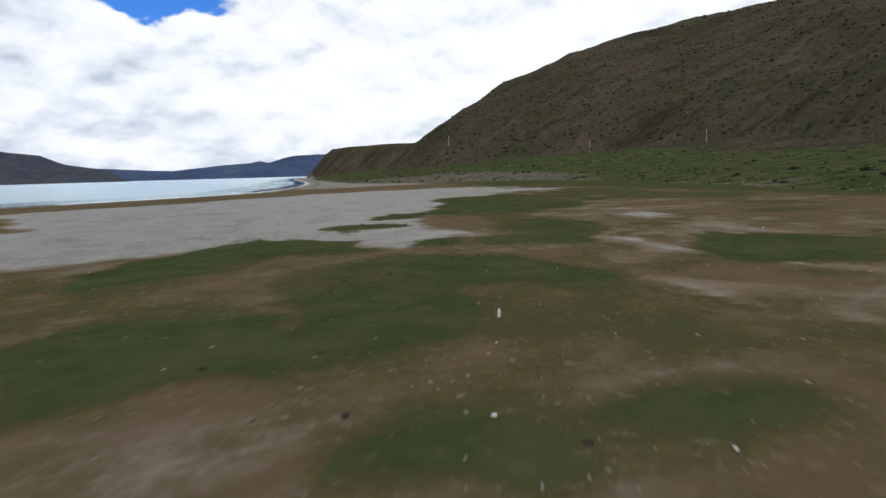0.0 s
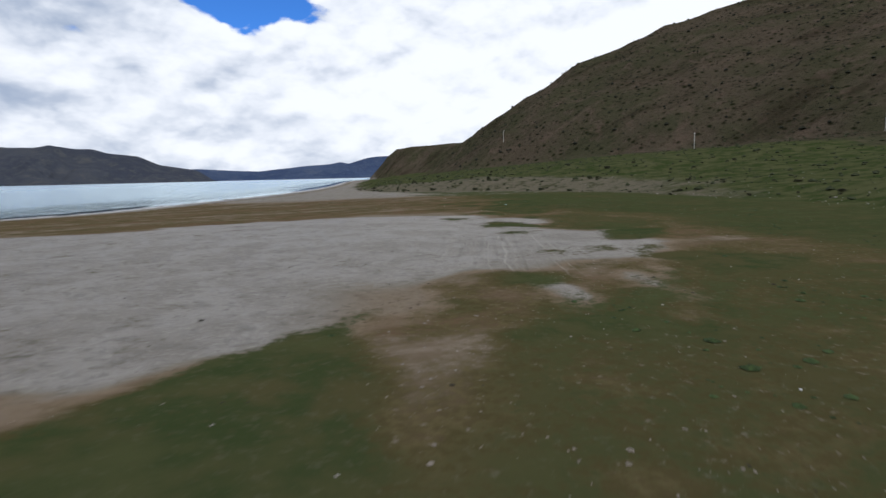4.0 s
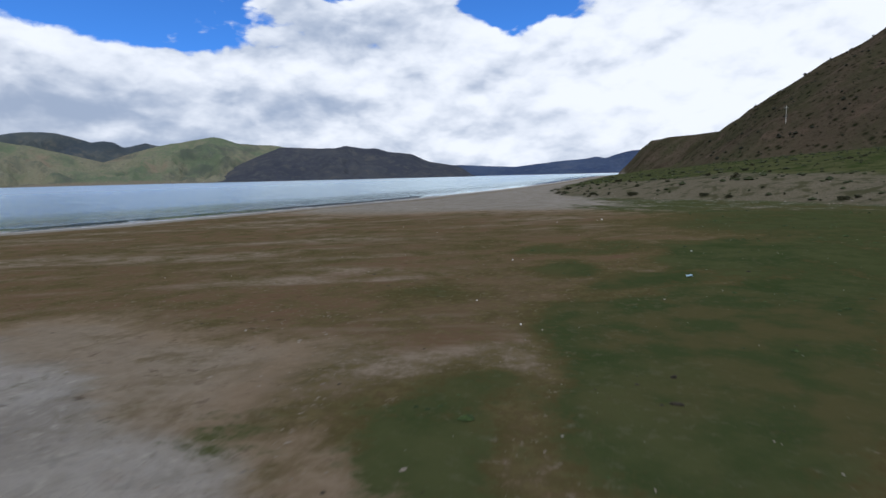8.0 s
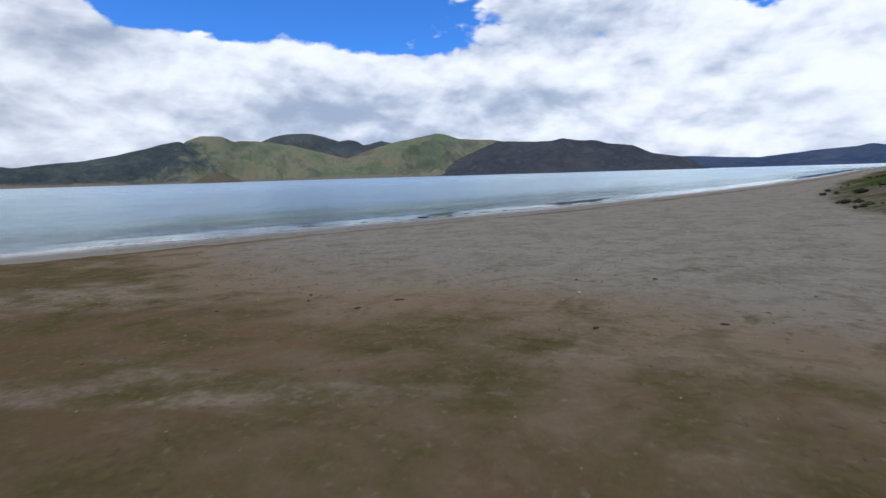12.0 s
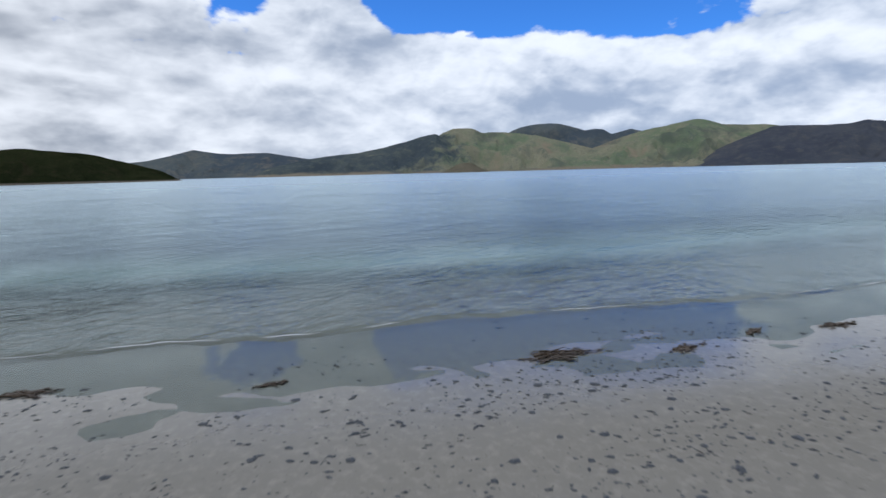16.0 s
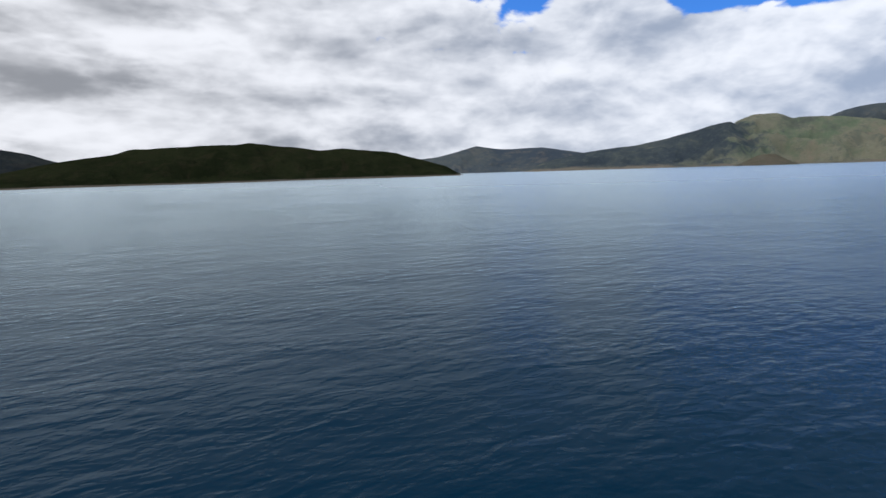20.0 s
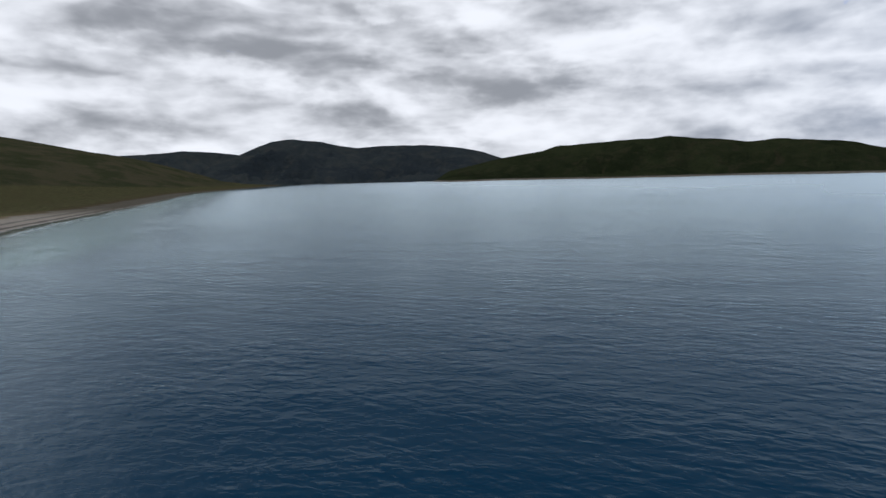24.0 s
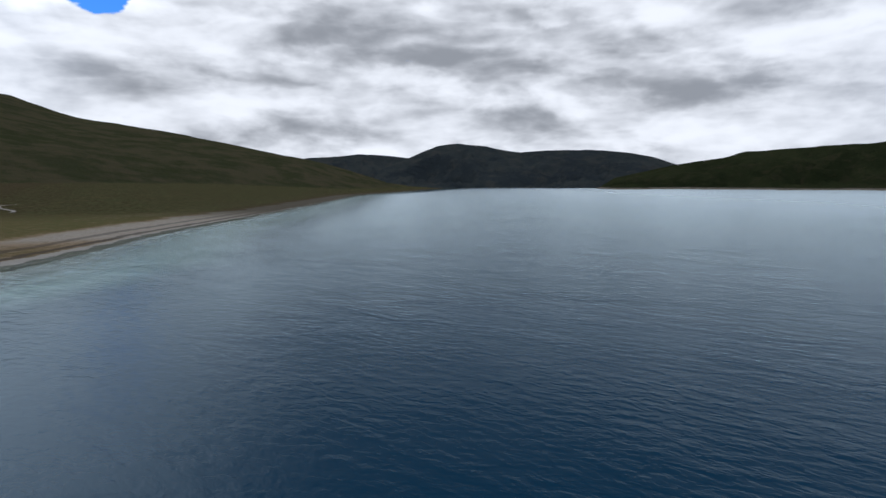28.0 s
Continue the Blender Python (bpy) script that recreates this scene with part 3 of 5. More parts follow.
def ground_material():
    m = Nodes("meadow_and_shore")
    shore, turf, silt, bank, hill, terr, herb, rut, lane, strand = (m.attribute(k) for k in ("shore", "turf", "silt", "bank", "hill", "terrace", "herb", "rut", "lane", "strand"))
    broad, mid, fine = m.noise(0.07, 4), m.noise(0.5, 6, 0.6), m.noise(3.2, 8, 0.7)
    grit = m.noise(13.0, 5, 0.75)
    flake = m.noise(3.4, 8, 0.7, distort=0.3)
    streak = m.noise(1.0, 7, 0.65, m.scaled((0.42, 0.33, 0.5)), 0.6)
    pale = m.mix(m.step(streak, 0.36, 0.66), (0.226, 0.208, 0.176), (0.158, 0.139, 0.109))
    pale = m.mix(m.math("MULTIPLY", m.step(flake, 0.52, 0.66), m.step(silt, 0.6, 0.95, (0.25, 0.85))), pale, (0.265, 0.248, 0.203))
    pale = m.mix(m.step(grit, 0.57, 0.7), pale, (0.07, 0.058, 0.048))
    # Dark mottling paints the shade inside trodden hollows; it has no relief.
    dent_shade = m.math("MULTIPLY", m.step(m.noise(1.6, 6, 0.68, distort=0.4), 0.5, 0.62), m.step(m.noise(0.2, 4), 0.35, 0.62, (0.15, 0.58)))
    pale = m.mix(dent_shade, pale, (0.1, 0.088, 0.068))
    brown = m.mix(m.step(mid, 0.35, 0.68), (0.11, 0.071, 0.043), (0.152, 0.105, 0.067))
    brown = m.mix(m.step(broad, 0.42, 0.6), brown, m.mix(m.step(fine, 0.4, 0.65), (0.098, 0.072, 0.042), (0.127, 0.092, 0.057)))
    crust = m.math("MULTIPLY", m.step(flake, 0.53, 0.63), m.step(m.noise(0.16, 4), 0.4, 0.58, (0.25, 1.0)))
    brown = m.mix(m.math("MULTIPLY", crust, 0.3), brown, (0.180, 0.144, 0.102))
    lay = m.math("ADD", silt, m.math("MULTIPLY", m.math("SUBTRACT", m.math("ADD", streak, m.math("MULTIPLY", fine, 0.5)), 0.75), 1.5))
    tan = m.mix(m.step(streak, 0.36, 0.66), (0.217, 0.171, 0.119), (0.169, 0.13, 0.088))
    pale = m.mix(m.step(silt, 0.62, 0.85), tan, pale)
    earth = m.mix(m.step(lay, 0.05, 0.9), brown, pale)
    green = m.mix(m.step(mid, 0.3, 0.7), (0.033, 0.047, 0.017), (0.057, 0.064, 0.026))
    green = m.mix(m.step(broad, 0.45, 0.62), green, m.mix(m.step(mid, 0.4, 0.6), (0.04, 0.052, 0.02), (0.066, 0.06, 0.026)))
    green = m.mix(m.step(fine, 0.56, 0.76), green, (0.06, 0.056, 0.026))
    green = m.mix(m.math("MULTIPLY", crust, 0.3), green, (0.1, 0.092, 0.06))
    edge = m.math("ADD", turf, m.math("MULTIPLY", m.math("SUBTRACT", m.math("ADD", mid, m.math("MULTIPLY", fine, 0.9)), 0.95), 1.6))
    print_ = m.math("MULTIPLY", m.step(m.noise(1.9, 6, 0.72), 0.58, 0.68), m.step(m.noise(0.11, 4), 0.42, 0.6, (0.1, 0.75)))
    earth = m.mix(print_, earth, (0.05, 0.038, 0.025))
    sweep = m.math("MULTIPLY", m.step(m.noise(1.0, 6, 0.6, m.turned((0.05, 0.16, 0.1), 24), 0.4), 0.49, 0.62, (0.0, 0.85)), m.step(lay, 0.75, 0.3))
    earth = m.mix(sweep, earth, (0.2, 0.163, 0.122))
    sere = m.mix(m.step(fine, 0.4, 0.66), (0.062, 0.053, 0.022), (0.103, 0.083, 0.040))
    sere = m.mix(m.step(flake, 0.58, 0.68), sere, (0.15, 0.13, 0.095))
    earth = m.mix(m.math("MULTIPLY", m.step(edge, -0.35, 0.3), m.step(lay, 0.8, 0.35)), earth, sere)
    earth = m.mix(m.math("MULTIPLY", herb, 0.9), earth, m.mix(m.step(mid, 0.4, 0.62), (0.026, 0.022, 0.011), (0.044, 0.035, 0.02)))
    scratch = m.noise(1.0, 3, 0.55, m.turned((0.1, 3.4, 1), 80), 0.15)
    tracks = m.math("MULTIPLY", m.math("MULTIPLY", m.step(scratch, 0.61, 0.68), rut), m.step(m.noise(0.5, 3), 0.4, 0.58, (0.1, 0.6)))
    earth = m.mix(tracks, earth, (0.24, 0.217, 0.175))
    earth = m.mix(m.math("MULTIPLY", m.math("MULTIPLY", m.step(scratch, 0.44, 0.37), rut), 0.3), earth, (0.095, 0.082, 0.064))
    # single wheel tracks, pressed pale
    drift = m.math("ADD", lane, m.math("MULTIPLY", m.math("SUBTRACT", m.noise(0.35, 3), 0.5), 0.7))
    for side, width, worn in ((0.0, 0.1, 0.7), (0.55, 0.06, 0.4), (2.5, 0.09, 0.6), (3.1, 0.07, 0.35), (-1.0, 0.07, 0.4), (-1.9, 0.06, 0.25), (-3.7, 0.08, 0.4)):
        off = m.math("ABSOLUTE", m.math("SUBTRACT", drift, side))
        earth = m.mix(m.math("MULTIPLY", m.math("MULTIPLY", m.step(off, width, 0.3 * width), rut), m.step(m.noise(0.45, 3), 0.36, 0.56, (0.15 * worn, worn))), earth, (0.3, 0.275, 0.225))
    color = m.mix(m.step(edge, 0.22, 0.68), earth, green)
    # lines of dark weed thrown up along the southern beach
    tide = m.math("ADD", shore, m.math("MULTIPLY", m.math("SUBTRACT", m.noise(0.12, 5, 0.6), 0.5), 5.0))
    for a, b, weight in ((1.4, 3.2, 0.85), (9.0, 11.5, 0.6)):
        band = m.math("MULTIPLY", m.step(tide, a - 0.6, a), m.step(tide, b + 0.8, b))
        color = m.mix(m.math("MULTIPLY", m.math("MULTIPLY", band, strand), weight), color, (0.05, 0.042, 0.033))
    # the stony bank, its green terrace, the brown hillside
    stony = m.mix(m.step(fine, 0.4, 0.7), (0.094, 0.084, 0.057), (0.138, 0.124, 0.09))
    stony = m.mix(m.step(m.noise(0.35, 5, 0.65), 0.48, 0.62), stony, (0.055, 0.055, 0.03))
    terrace = m.mix(m.step(m.noise(0.22, 6, 0.68), 0.4, 0.6), (0.032, 0.045, 0.015), (0.066, 0.069, 0.030))
    terrace = m.mix(m.step(m.noise(0.6, 5, 0.7), 0.56, 0.7), terrace, (0.085, 0.08, 0.045))
    where = m.math("ADD", terr, m.math("MULTIPLY", m.math("SUBTRACT", m.noise(0.3, 6, 0.7), 0.5), 24.0))
    banked = m.mix(m.step(where, -5.0, 5.0), stony, terrace)
    color = m.mix(m.step(m.math("ADD", bank, m.math("MULTIPLY", m.math("SUBTRACT", mid, 0.5), 9.0)), -1.0, 3.0), color, banked)
    heath = m.mix(m.step(m.noise(0.03, 6, 0.62), 0.38, 0.62), (0.074, 0.06, 0.041), (0.053, 0.052, 0.029))
    heath = m.mix(m.step(m.noise(0.11, 7, 0.72, m.scaled((1, 1, 0.3))), 0.5, 0.68), heath, (0.092, 0.069, 0.05))
    heath = m.mix(m.step(m.noise(0.5, 5, 0.7), 0.54, 0.68), heath, (0.014, 0.015, 0.008))
    heath = m.mix(m.step(m.cells(0.2), 0.08, 0.34), (0.016, 0.018, 0.009), heath)
    heath = m.mix(m.step(m.noise(0.21, 8, 0.75), 0.66, 0.74), heath, (0.1, 0.08, 0.06))
    apart, slope = m.t.nodes.new("ShaderNodeSeparateXYZ"), m.t.nodes.new("ShaderNodeCombineXYZ")
    m.put(apart.inputs[0], m.pos)
    m.put(slope.inputs[0], m.math("MULTIPLY", apart.outputs[1], 0.075))
    m.put(slope.inputs[1], m.math("MULTIPLY", hill, 0.014))
    m.put(slope.inputs[2], m.math("MULTIPLY", apart.outputs[0], 0.012))
    gully = m.noise(1.0, 6, 0.62, slope.outputs[0], 0.4)
    heath = m.mix(m.step(gully, 0.5, 0.68, (0.0, 0.65)), heath, (0.026, 0.021, 0.013))
    heath = m.mix(m.step(gully, 0.44, 0.3, (0.0, 0.55)), heath, (0.107, 0.08, 0.058))
    heath = m.mix(m.math("MULTIPLY", herb, 0.85), heath, m.mix(m.step(m.noise(0.02, 7, 0.65), 0.4, 0.6), (0.022, 0.026, 0.011), (0.042, 0.038, 0.020)))
    color = m.mix(m.step(m.math("ADD", hill, m.math("MULTIPLY", m.math("SUBTRACT", m.noise(0.06, 5), 0.5), 30.0)), -4.0, 8.0), color, heath)
    # wet sand by the water, and the bed beyond it
    ragged = m.math("ADD", shore, m.math("MULTIPLY", m.math("SUBTRACT", m.noise(0.8, 5, 0.65), 0.5), 2.6))
    wet = m.step(ragged, 0.2, -0.2)
    mud = m.mix(m.step(fine, 0.45, 0.7), (0.19, 0.179, 0.154), (0.236, 0.222, 0.19))
    mud = m.mix(m.step(m.noise(2.4, 6, 0.75), 0.62, 0.68), mud, (0.03, 0.028, 0.026))
    color = m.mix(wet, color, mud)
    color = m.mix(m.step(shore, -12.5, -16.0), color, m.mix(m.step(m.noise(0.7, 5, 0.6), 0.4, 0.7), (0.23, 0.217, 0.187), (0.17, 0.161, 0.138)))
    color = m.mix(m.step(shore, -38.0, -62.0), color, m.mix(m.step(mid, 0.4, 0.6), (0.03, 0.045, 0.04), (0.055, 0.07, 0.06)))
    rough = m.step(m.math("ADD", shore, m.math("MULTIPLY", m.math("SUBTRACT", mid, 0.5), 5.0)), -8.5, -2.0, (0.07, 0.85))
    relief = m.math("ADD", m.math("MULTIPLY", fine, 0.6), m.math("ADD", m.math("MULTIPLY", grit, 0.25), m.math("MULTIPLY", flake, 0.5)))
    dry = m.math("SUBTRACT", 1.0, m.math("MULTIPLY", wet, 0.95))
    far = m.math("MULTIPLY", m.math("ADD", m.noise(0.3, 7, 0.7), m.math("MULTIPLY", m.noise(0.06, 5, 0.6), 2.0)), m.step(hill, -2.0, 25.0))
    normal = m.bump(m.math("MULTIPLY", relief, dry), 0.9, 0.10)
    normal = m.bump(far, 0.8, 2.6, normal)
    # the silt is fine and still damp, so it takes a sheen from the sky
    damp = m.math("MULTIPLY", m.math("MULTIPLY", m.step(silt, 0.75, 0.97), m.step(edge, 0.5, 0.1)), m.math("MULTIPLY", m.step(bank, 2.0, -6.0), m.step(apart.outputs[1], 180.0, 150.0, (0.15, 1.0))))
    rough = m.math("SUBTRACT", rough, m.math("MULTIPLY", damp, 0.3))
    gloss = m.math("MAXIMUM", m.step(shore, -9.5, -3.0, (0.5, 0.0)), m.math("MULTIPLY", damp, 0.22))
    return m.done(color, rough, normal, gloss=gloss)


def water_material():
    """Clear over the sand, blue where it is deep; wind waves with long crests that run north by west."""
    m = Nodes("lake_water")
    depth, reach = m.attribute("depth"), m.attribute("reach")
    calm = m.math("MAXIMUM", m.attribute("ripple"), 0.02)
    waves = m.noise(1.0, 3, 0.5, m.turned((0.52, 1.12, 1), 116), 0.5)
    chop = m.noise(1.0, 3, 0.55, m.turned((1.15, 2.2, 1), 104), 0.4)
    cross = m.noise(1.0, 3, 0.5, m.turned((0.5, 1.3, 1), 142), 0.4)
    wavelets = m.noise(1.0, 3, 0.55, m.turned((2.6, 6.0, 1), 124), 0.3)
    gust = m.math("MULTIPLY", m.step(m.noise(0.03, 3), 0.36, 0.64, (0.55, 1.0)), m.step(m.noise(0.11, 2, 0.5, m.turned((0.6, 1.4, 1), 116)), 0.35, 0.65, (0.6, 1.0)))
    sheltered = m.math("MULTIPLY", m.math("MULTIPLY", calm, gust), m.math("MULTIPLY", m.step(reach, 20.0, 45.0, (1.15, 1.0)), m.step(reach, 100.0, 400.0, (1.0, 0.5))))
    height = m.math("ADD", m.math("ADD", m.math("MULTIPLY", waves, 0.2), m.math("MULTIPLY", cross, 0.1)), m.math("ADD", m.math("MULTIPLY", chop, 0.078), m.math("MULTIPLY", wavelets, 0.012)))
    normal = m.bump(m.math("MULTIPLY", height, sheltered), 1.0, 0.66)
    nodes, link = m.t.nodes, m.t.links
    body = nodes.new("ShaderNodeBsdfDiffuse")
    m.put(body.inputs["Color"], m.mix(m.step(depth, 0.6, 5.5), (0.1, 0.152, 0.142), (0.0009, 0.0185, 0.039)))
    clear = nodes.new("ShaderNodeBsdfTransparent")
    m.put(clear.inputs["Color"], (0.93, 0.98, 0.98))
    inner = nodes.new("ShaderNodeMixShader")
    link.new(m.step(depth, 0.12, 1.3, (0.0, 1.0)), inner.inputs[0])
    link.new(clear.outputs[0], inner.inputs[1])
    link.new(body.outputs[0], inner.inputs[2])
    shine = nodes.new("ShaderNodeBsdfGlossy")
    # Reflections are tinted blue in place of clearer sky overhead.
    m.put(shine.inputs["Color"], (0.82, 0.94, 0.985))
    m.put(shine.inputs["Roughness"], m.math("ADD", m.math("MULTIPLY", calm, m.math("MULTIPLY", m.step(reach, 60.0, 420.0, (0.19, 0.26)), m.step(reach, 25.0, 60.0, (0.4, 1.0)))), 0.02))
    link.new(normal, shine.inputs["Normal"])
    fresnel = nodes.new("ShaderNodeFresnel")
    fresnel.inputs["IOR"].default_value = 1.33
    link.new(normal, fresnel.inputs["Normal"])
    top = nodes.new("ShaderNodeMixShader")
    link.new(m.math("POWER", fresnel.outputs[0], 1.24), top.inputs[0])
    link.new(inner.outputs[0], top.inputs[1])
    link.new(shine.outputs[0], top.inputs[2])
    link.new(top.outputs[0], m.out.inputs["Surface"])
    return m.mat


def mountain_material(name, low, high, scrub, patch=0.004, stripes=0.5, foot=None, shore=(4.0, 20.0, 70.0), dim=None):
    """Grass of two tones and scrub; where the point attribute falls away, dim paints cloud shade."""
    m = Nodes(name)
    a, b, c = m.noise(patch, 6, 0.6), m.noise(patch * 6, 7, 0.65), m.noise(patch * 30, 5, 0.7)
    folds = m.noise(patch * 3.5, 6, 0.6, m.scaled((1, 1, 0.35)), 0.8)
    v = m.math("ADD", m.math("MULTIPLY", a, 0.65), m.math("MULTIPLY", b, 0.35))

    def cover(low, high, scrub):
        color = m.mix(m.step(v, 0.4, 0.6), low, high)
        color = m.mix(m.step(m.math("ADD", m.math("MULTIPLY", b, 0.6), m.math("MULTIPLY", c, 0.4)), 0.5, 0.64, (0.0, stripes)), color, scrub)
        color = m.mix(m.step(folds, 0.55, 0.66, (0.0, 0.45)), color, scrub)
        return m.mix(m.step(m.math("ADD", m.math("MULTIPLY", c, 0.5), m.math("MULTIPLY", folds, 0.5)), 0.46, 0.36, (0.0, 0.35)), color, tuple(1.35 * k for k in high))

    color = cover(low, high, scrub)
    if dim:
        tan = m.math("MULTIPLY", m.step(m.noise(patch * 1.3, 5, 0.6), 0.54, 0.64), m.step(b, 0.4, 0.6, (0.3, 1.0)))
        color = m.mix(m.math("MULTIPLY", tan, 0.75), color, (0.25, 0.2, 0.145))
        # Dark heath patches that also stand for patchy cloud shade.
        cloud_patch = m.math("MULTIPLY", m.step(m.noise(patch * 0.8, 4, 0.6, distort=0.5), 0.53, 0.62), m.step(folds, 0.4, 0.56, (0.25, 1.0)))
        color = m.mix(m.math("MULTIPLY", cloud_patch, 0.6), color, (0.075, 0.09, 0.078))
        # Cloud shade is painted here, with a ragged edge, in the tones of dim.
        color = m.mix(m.step(m.math("ADD", m.attribute("lit_grass"), m.math("MULTIPLY", m.math("SUBTRACT", m.math("ADD", folds, a), 1.0), 1.6)), 0.25, 0.7), cover(*dim), color)
    if foot:
        split = m.t.nodes.new("ShaderNodeSeparateXYZ")
        m.put(split.inputs[0], m.pos)
        rise = m.math("ADD", split.outputs[2], m.math("MULTIPLY", m.math("SUBTRACT", a, 0.5), shore[2]))
        color = m.mix(m.step(rise, shore[0], shore[1]), foot, color)
    return m.done(color, 0.95, m.bump(m.math("ADD", b, m.math("MULTIPLY", c, 0.4)), 0.8, 26.0), gloss=0.0)

# ---- ground, water, far ranges ----
def sheet(name, xs, ys, height, material, extras):
    """A grid over the plan, with named values at its points for the material."""
    gx, gy = np.meshgrid(np.array(xs), np.array(ys))
    gz = height(gx, gy)
    nx, ny = len(xs), len(ys)
    k = (np.arange(ny - 1)[:, None] * nx + np.arange(nx - 1)[None, :]).ravel()
    quads = np.stack([k, k + 1, k + nx + 1, k + nx], 1)
    return grid_mesh(name, np.stack([gx, gy, gz], 2).reshape(-1, 3), quads, material, {key: fn(gx, gy).ravel() for key, fn in extras.items()})


def grid_mesh(name, points, quads, material, values):
    me = bpy.data.meshes.new(name)
    me.vertices.add(len(points))
    me.vertices.foreach_set("co", points.astype(np.float32).ravel())
    me.loops.add(quads.size)
    me.loops.foreach_set("vertex_index", quads.astype(np.int32).ravel())
    me.polygons.add(len(quads))
    me.polygons.foreach_set("loop_start", np.arange(0, quads.size, 4, dtype=np.int32))
    me.update(calc_edges=True)
    me.polygons.foreach_set("use_smooth", np.ones(len(quads), bool))
    for key, v in values.items():
        me.attributes.new(key, "FLOAT", "POINT").data.foreach_set("value", v.astype(np.float32))
    me.materials.append(material)
    return new(name, me)


def stretch(*legs):
    """Coordinates from legs of (start, end, step at start, step at end)."""
    out = []
    for a, b, p, q in legs:
        n = max(2, int(round(abs(b - a) / (0.5 * (p + q)))))
        w = np.linspace(0, 1, n, endpoint=False)
        g = p * w + 0.5 * (q - p) * w * w
        out += list(a + (b - a) * g / (0.5 * (p + q)))
    return out + [legs[-1][1]]


XS = stretch((-4900, -300, 200, 12), (-300, -60, 12, 1.2), (-60, -22, 1.2, 0.8), (-22, 14, 0.45, 0.45), (14, 64, 0.6, 0.6), (64, 100, 0.9, 0.9), (100, 260, 0.9, 4), (260, 620, 4, 8), (620, 4900, 8, 200))
YS = stretch((-4900, -700, 200, 14), (-700, -40, 14, 1.4), (-40, 4, 1.0, 1.0), (4, 196, 0.65, 0.65), (196, 266, 0.6, 0.6), (266, 290, 1.2, 1.2), (290, 420, 1.2, 3.5), (420, 700, 3.5, 7), (700, 1300, 7, 10), (1300, 4900, 10, 200))
ground = sheet("ground", XS, YS, land_height, ground_material(), {
    "shore": shore_distance, "turf": turf_cover, "silt": silt_cover, "bank": lambda x, y: np.where(y > -400, bank_distance(x, y), -50.0),
    "rut": lambda x, y: ragged(x, y, RUTTED, 2.0, 1.5), "lane": lambda x, y: x - np.interp(y, [95, 103, 106, 108, 114, 119, 130], [41.2, 42.1, 42.35, 42.8, 43.8, 44.5, 45.6]), "terrace": terrace_distance, "strand": lambda x, y: smooth((135 - y) / 30), "herb": lambda x, y: smooth((5 - y) / 90), "hill": lambda x, y: np.maximum(np.maximum(inside(x, y, HILL_FOOT) + np.interp(y, [-200, 60, 230, 330, 420], [40, 62, 58, 18, 4]), inside(x, y, HEAD_FOOT)), inside(x, y, SOUTH_FOOT))})
tagged(ground, "lake shore of grey silt, worn turf and brown hills", "ground", kind="structure")

def wave_height(x, y):
    calm = ripple_edge(x, y) * smooth((y - 60) / 40) * smooth((x + 128) / 30) * smooth((380 - y) / 40)
    return calm * (0.035 * fbm(x / 2.6, y / 4.5, 3, 61) + 0.02 * fbm(x / 19.0, y / 25.0, 2, 63)) + 0.0015 * fbm(x / 3.0, y / 3.0, 2, 65)


WX = stretch((-4900, -300, 260, 14), (-300, -130, 14, 2), (-130, -60, 1.6, 0.8), (-60, 30, 0.8, 0.8), (30, 300, 4, 60))
WY = stretch((-4900, -700, 260, 20), (-700, 60, 20, 2), (60, 380, 1.2, 1.2), (380, 700, 2, 12), (700, 4900, 12, 260))
lake = sheet("lake_water", WX, WY, wave_height, water_material(), {"depth": lambda x, y: np.maximum(0.0, -land_height(x, y)), "reach": lambda x, y: -shore_distance(x, y), "ripple": ripple_edge})
tagged(lake, "wide blue lake with small wind ripples", "water", kind="structure")


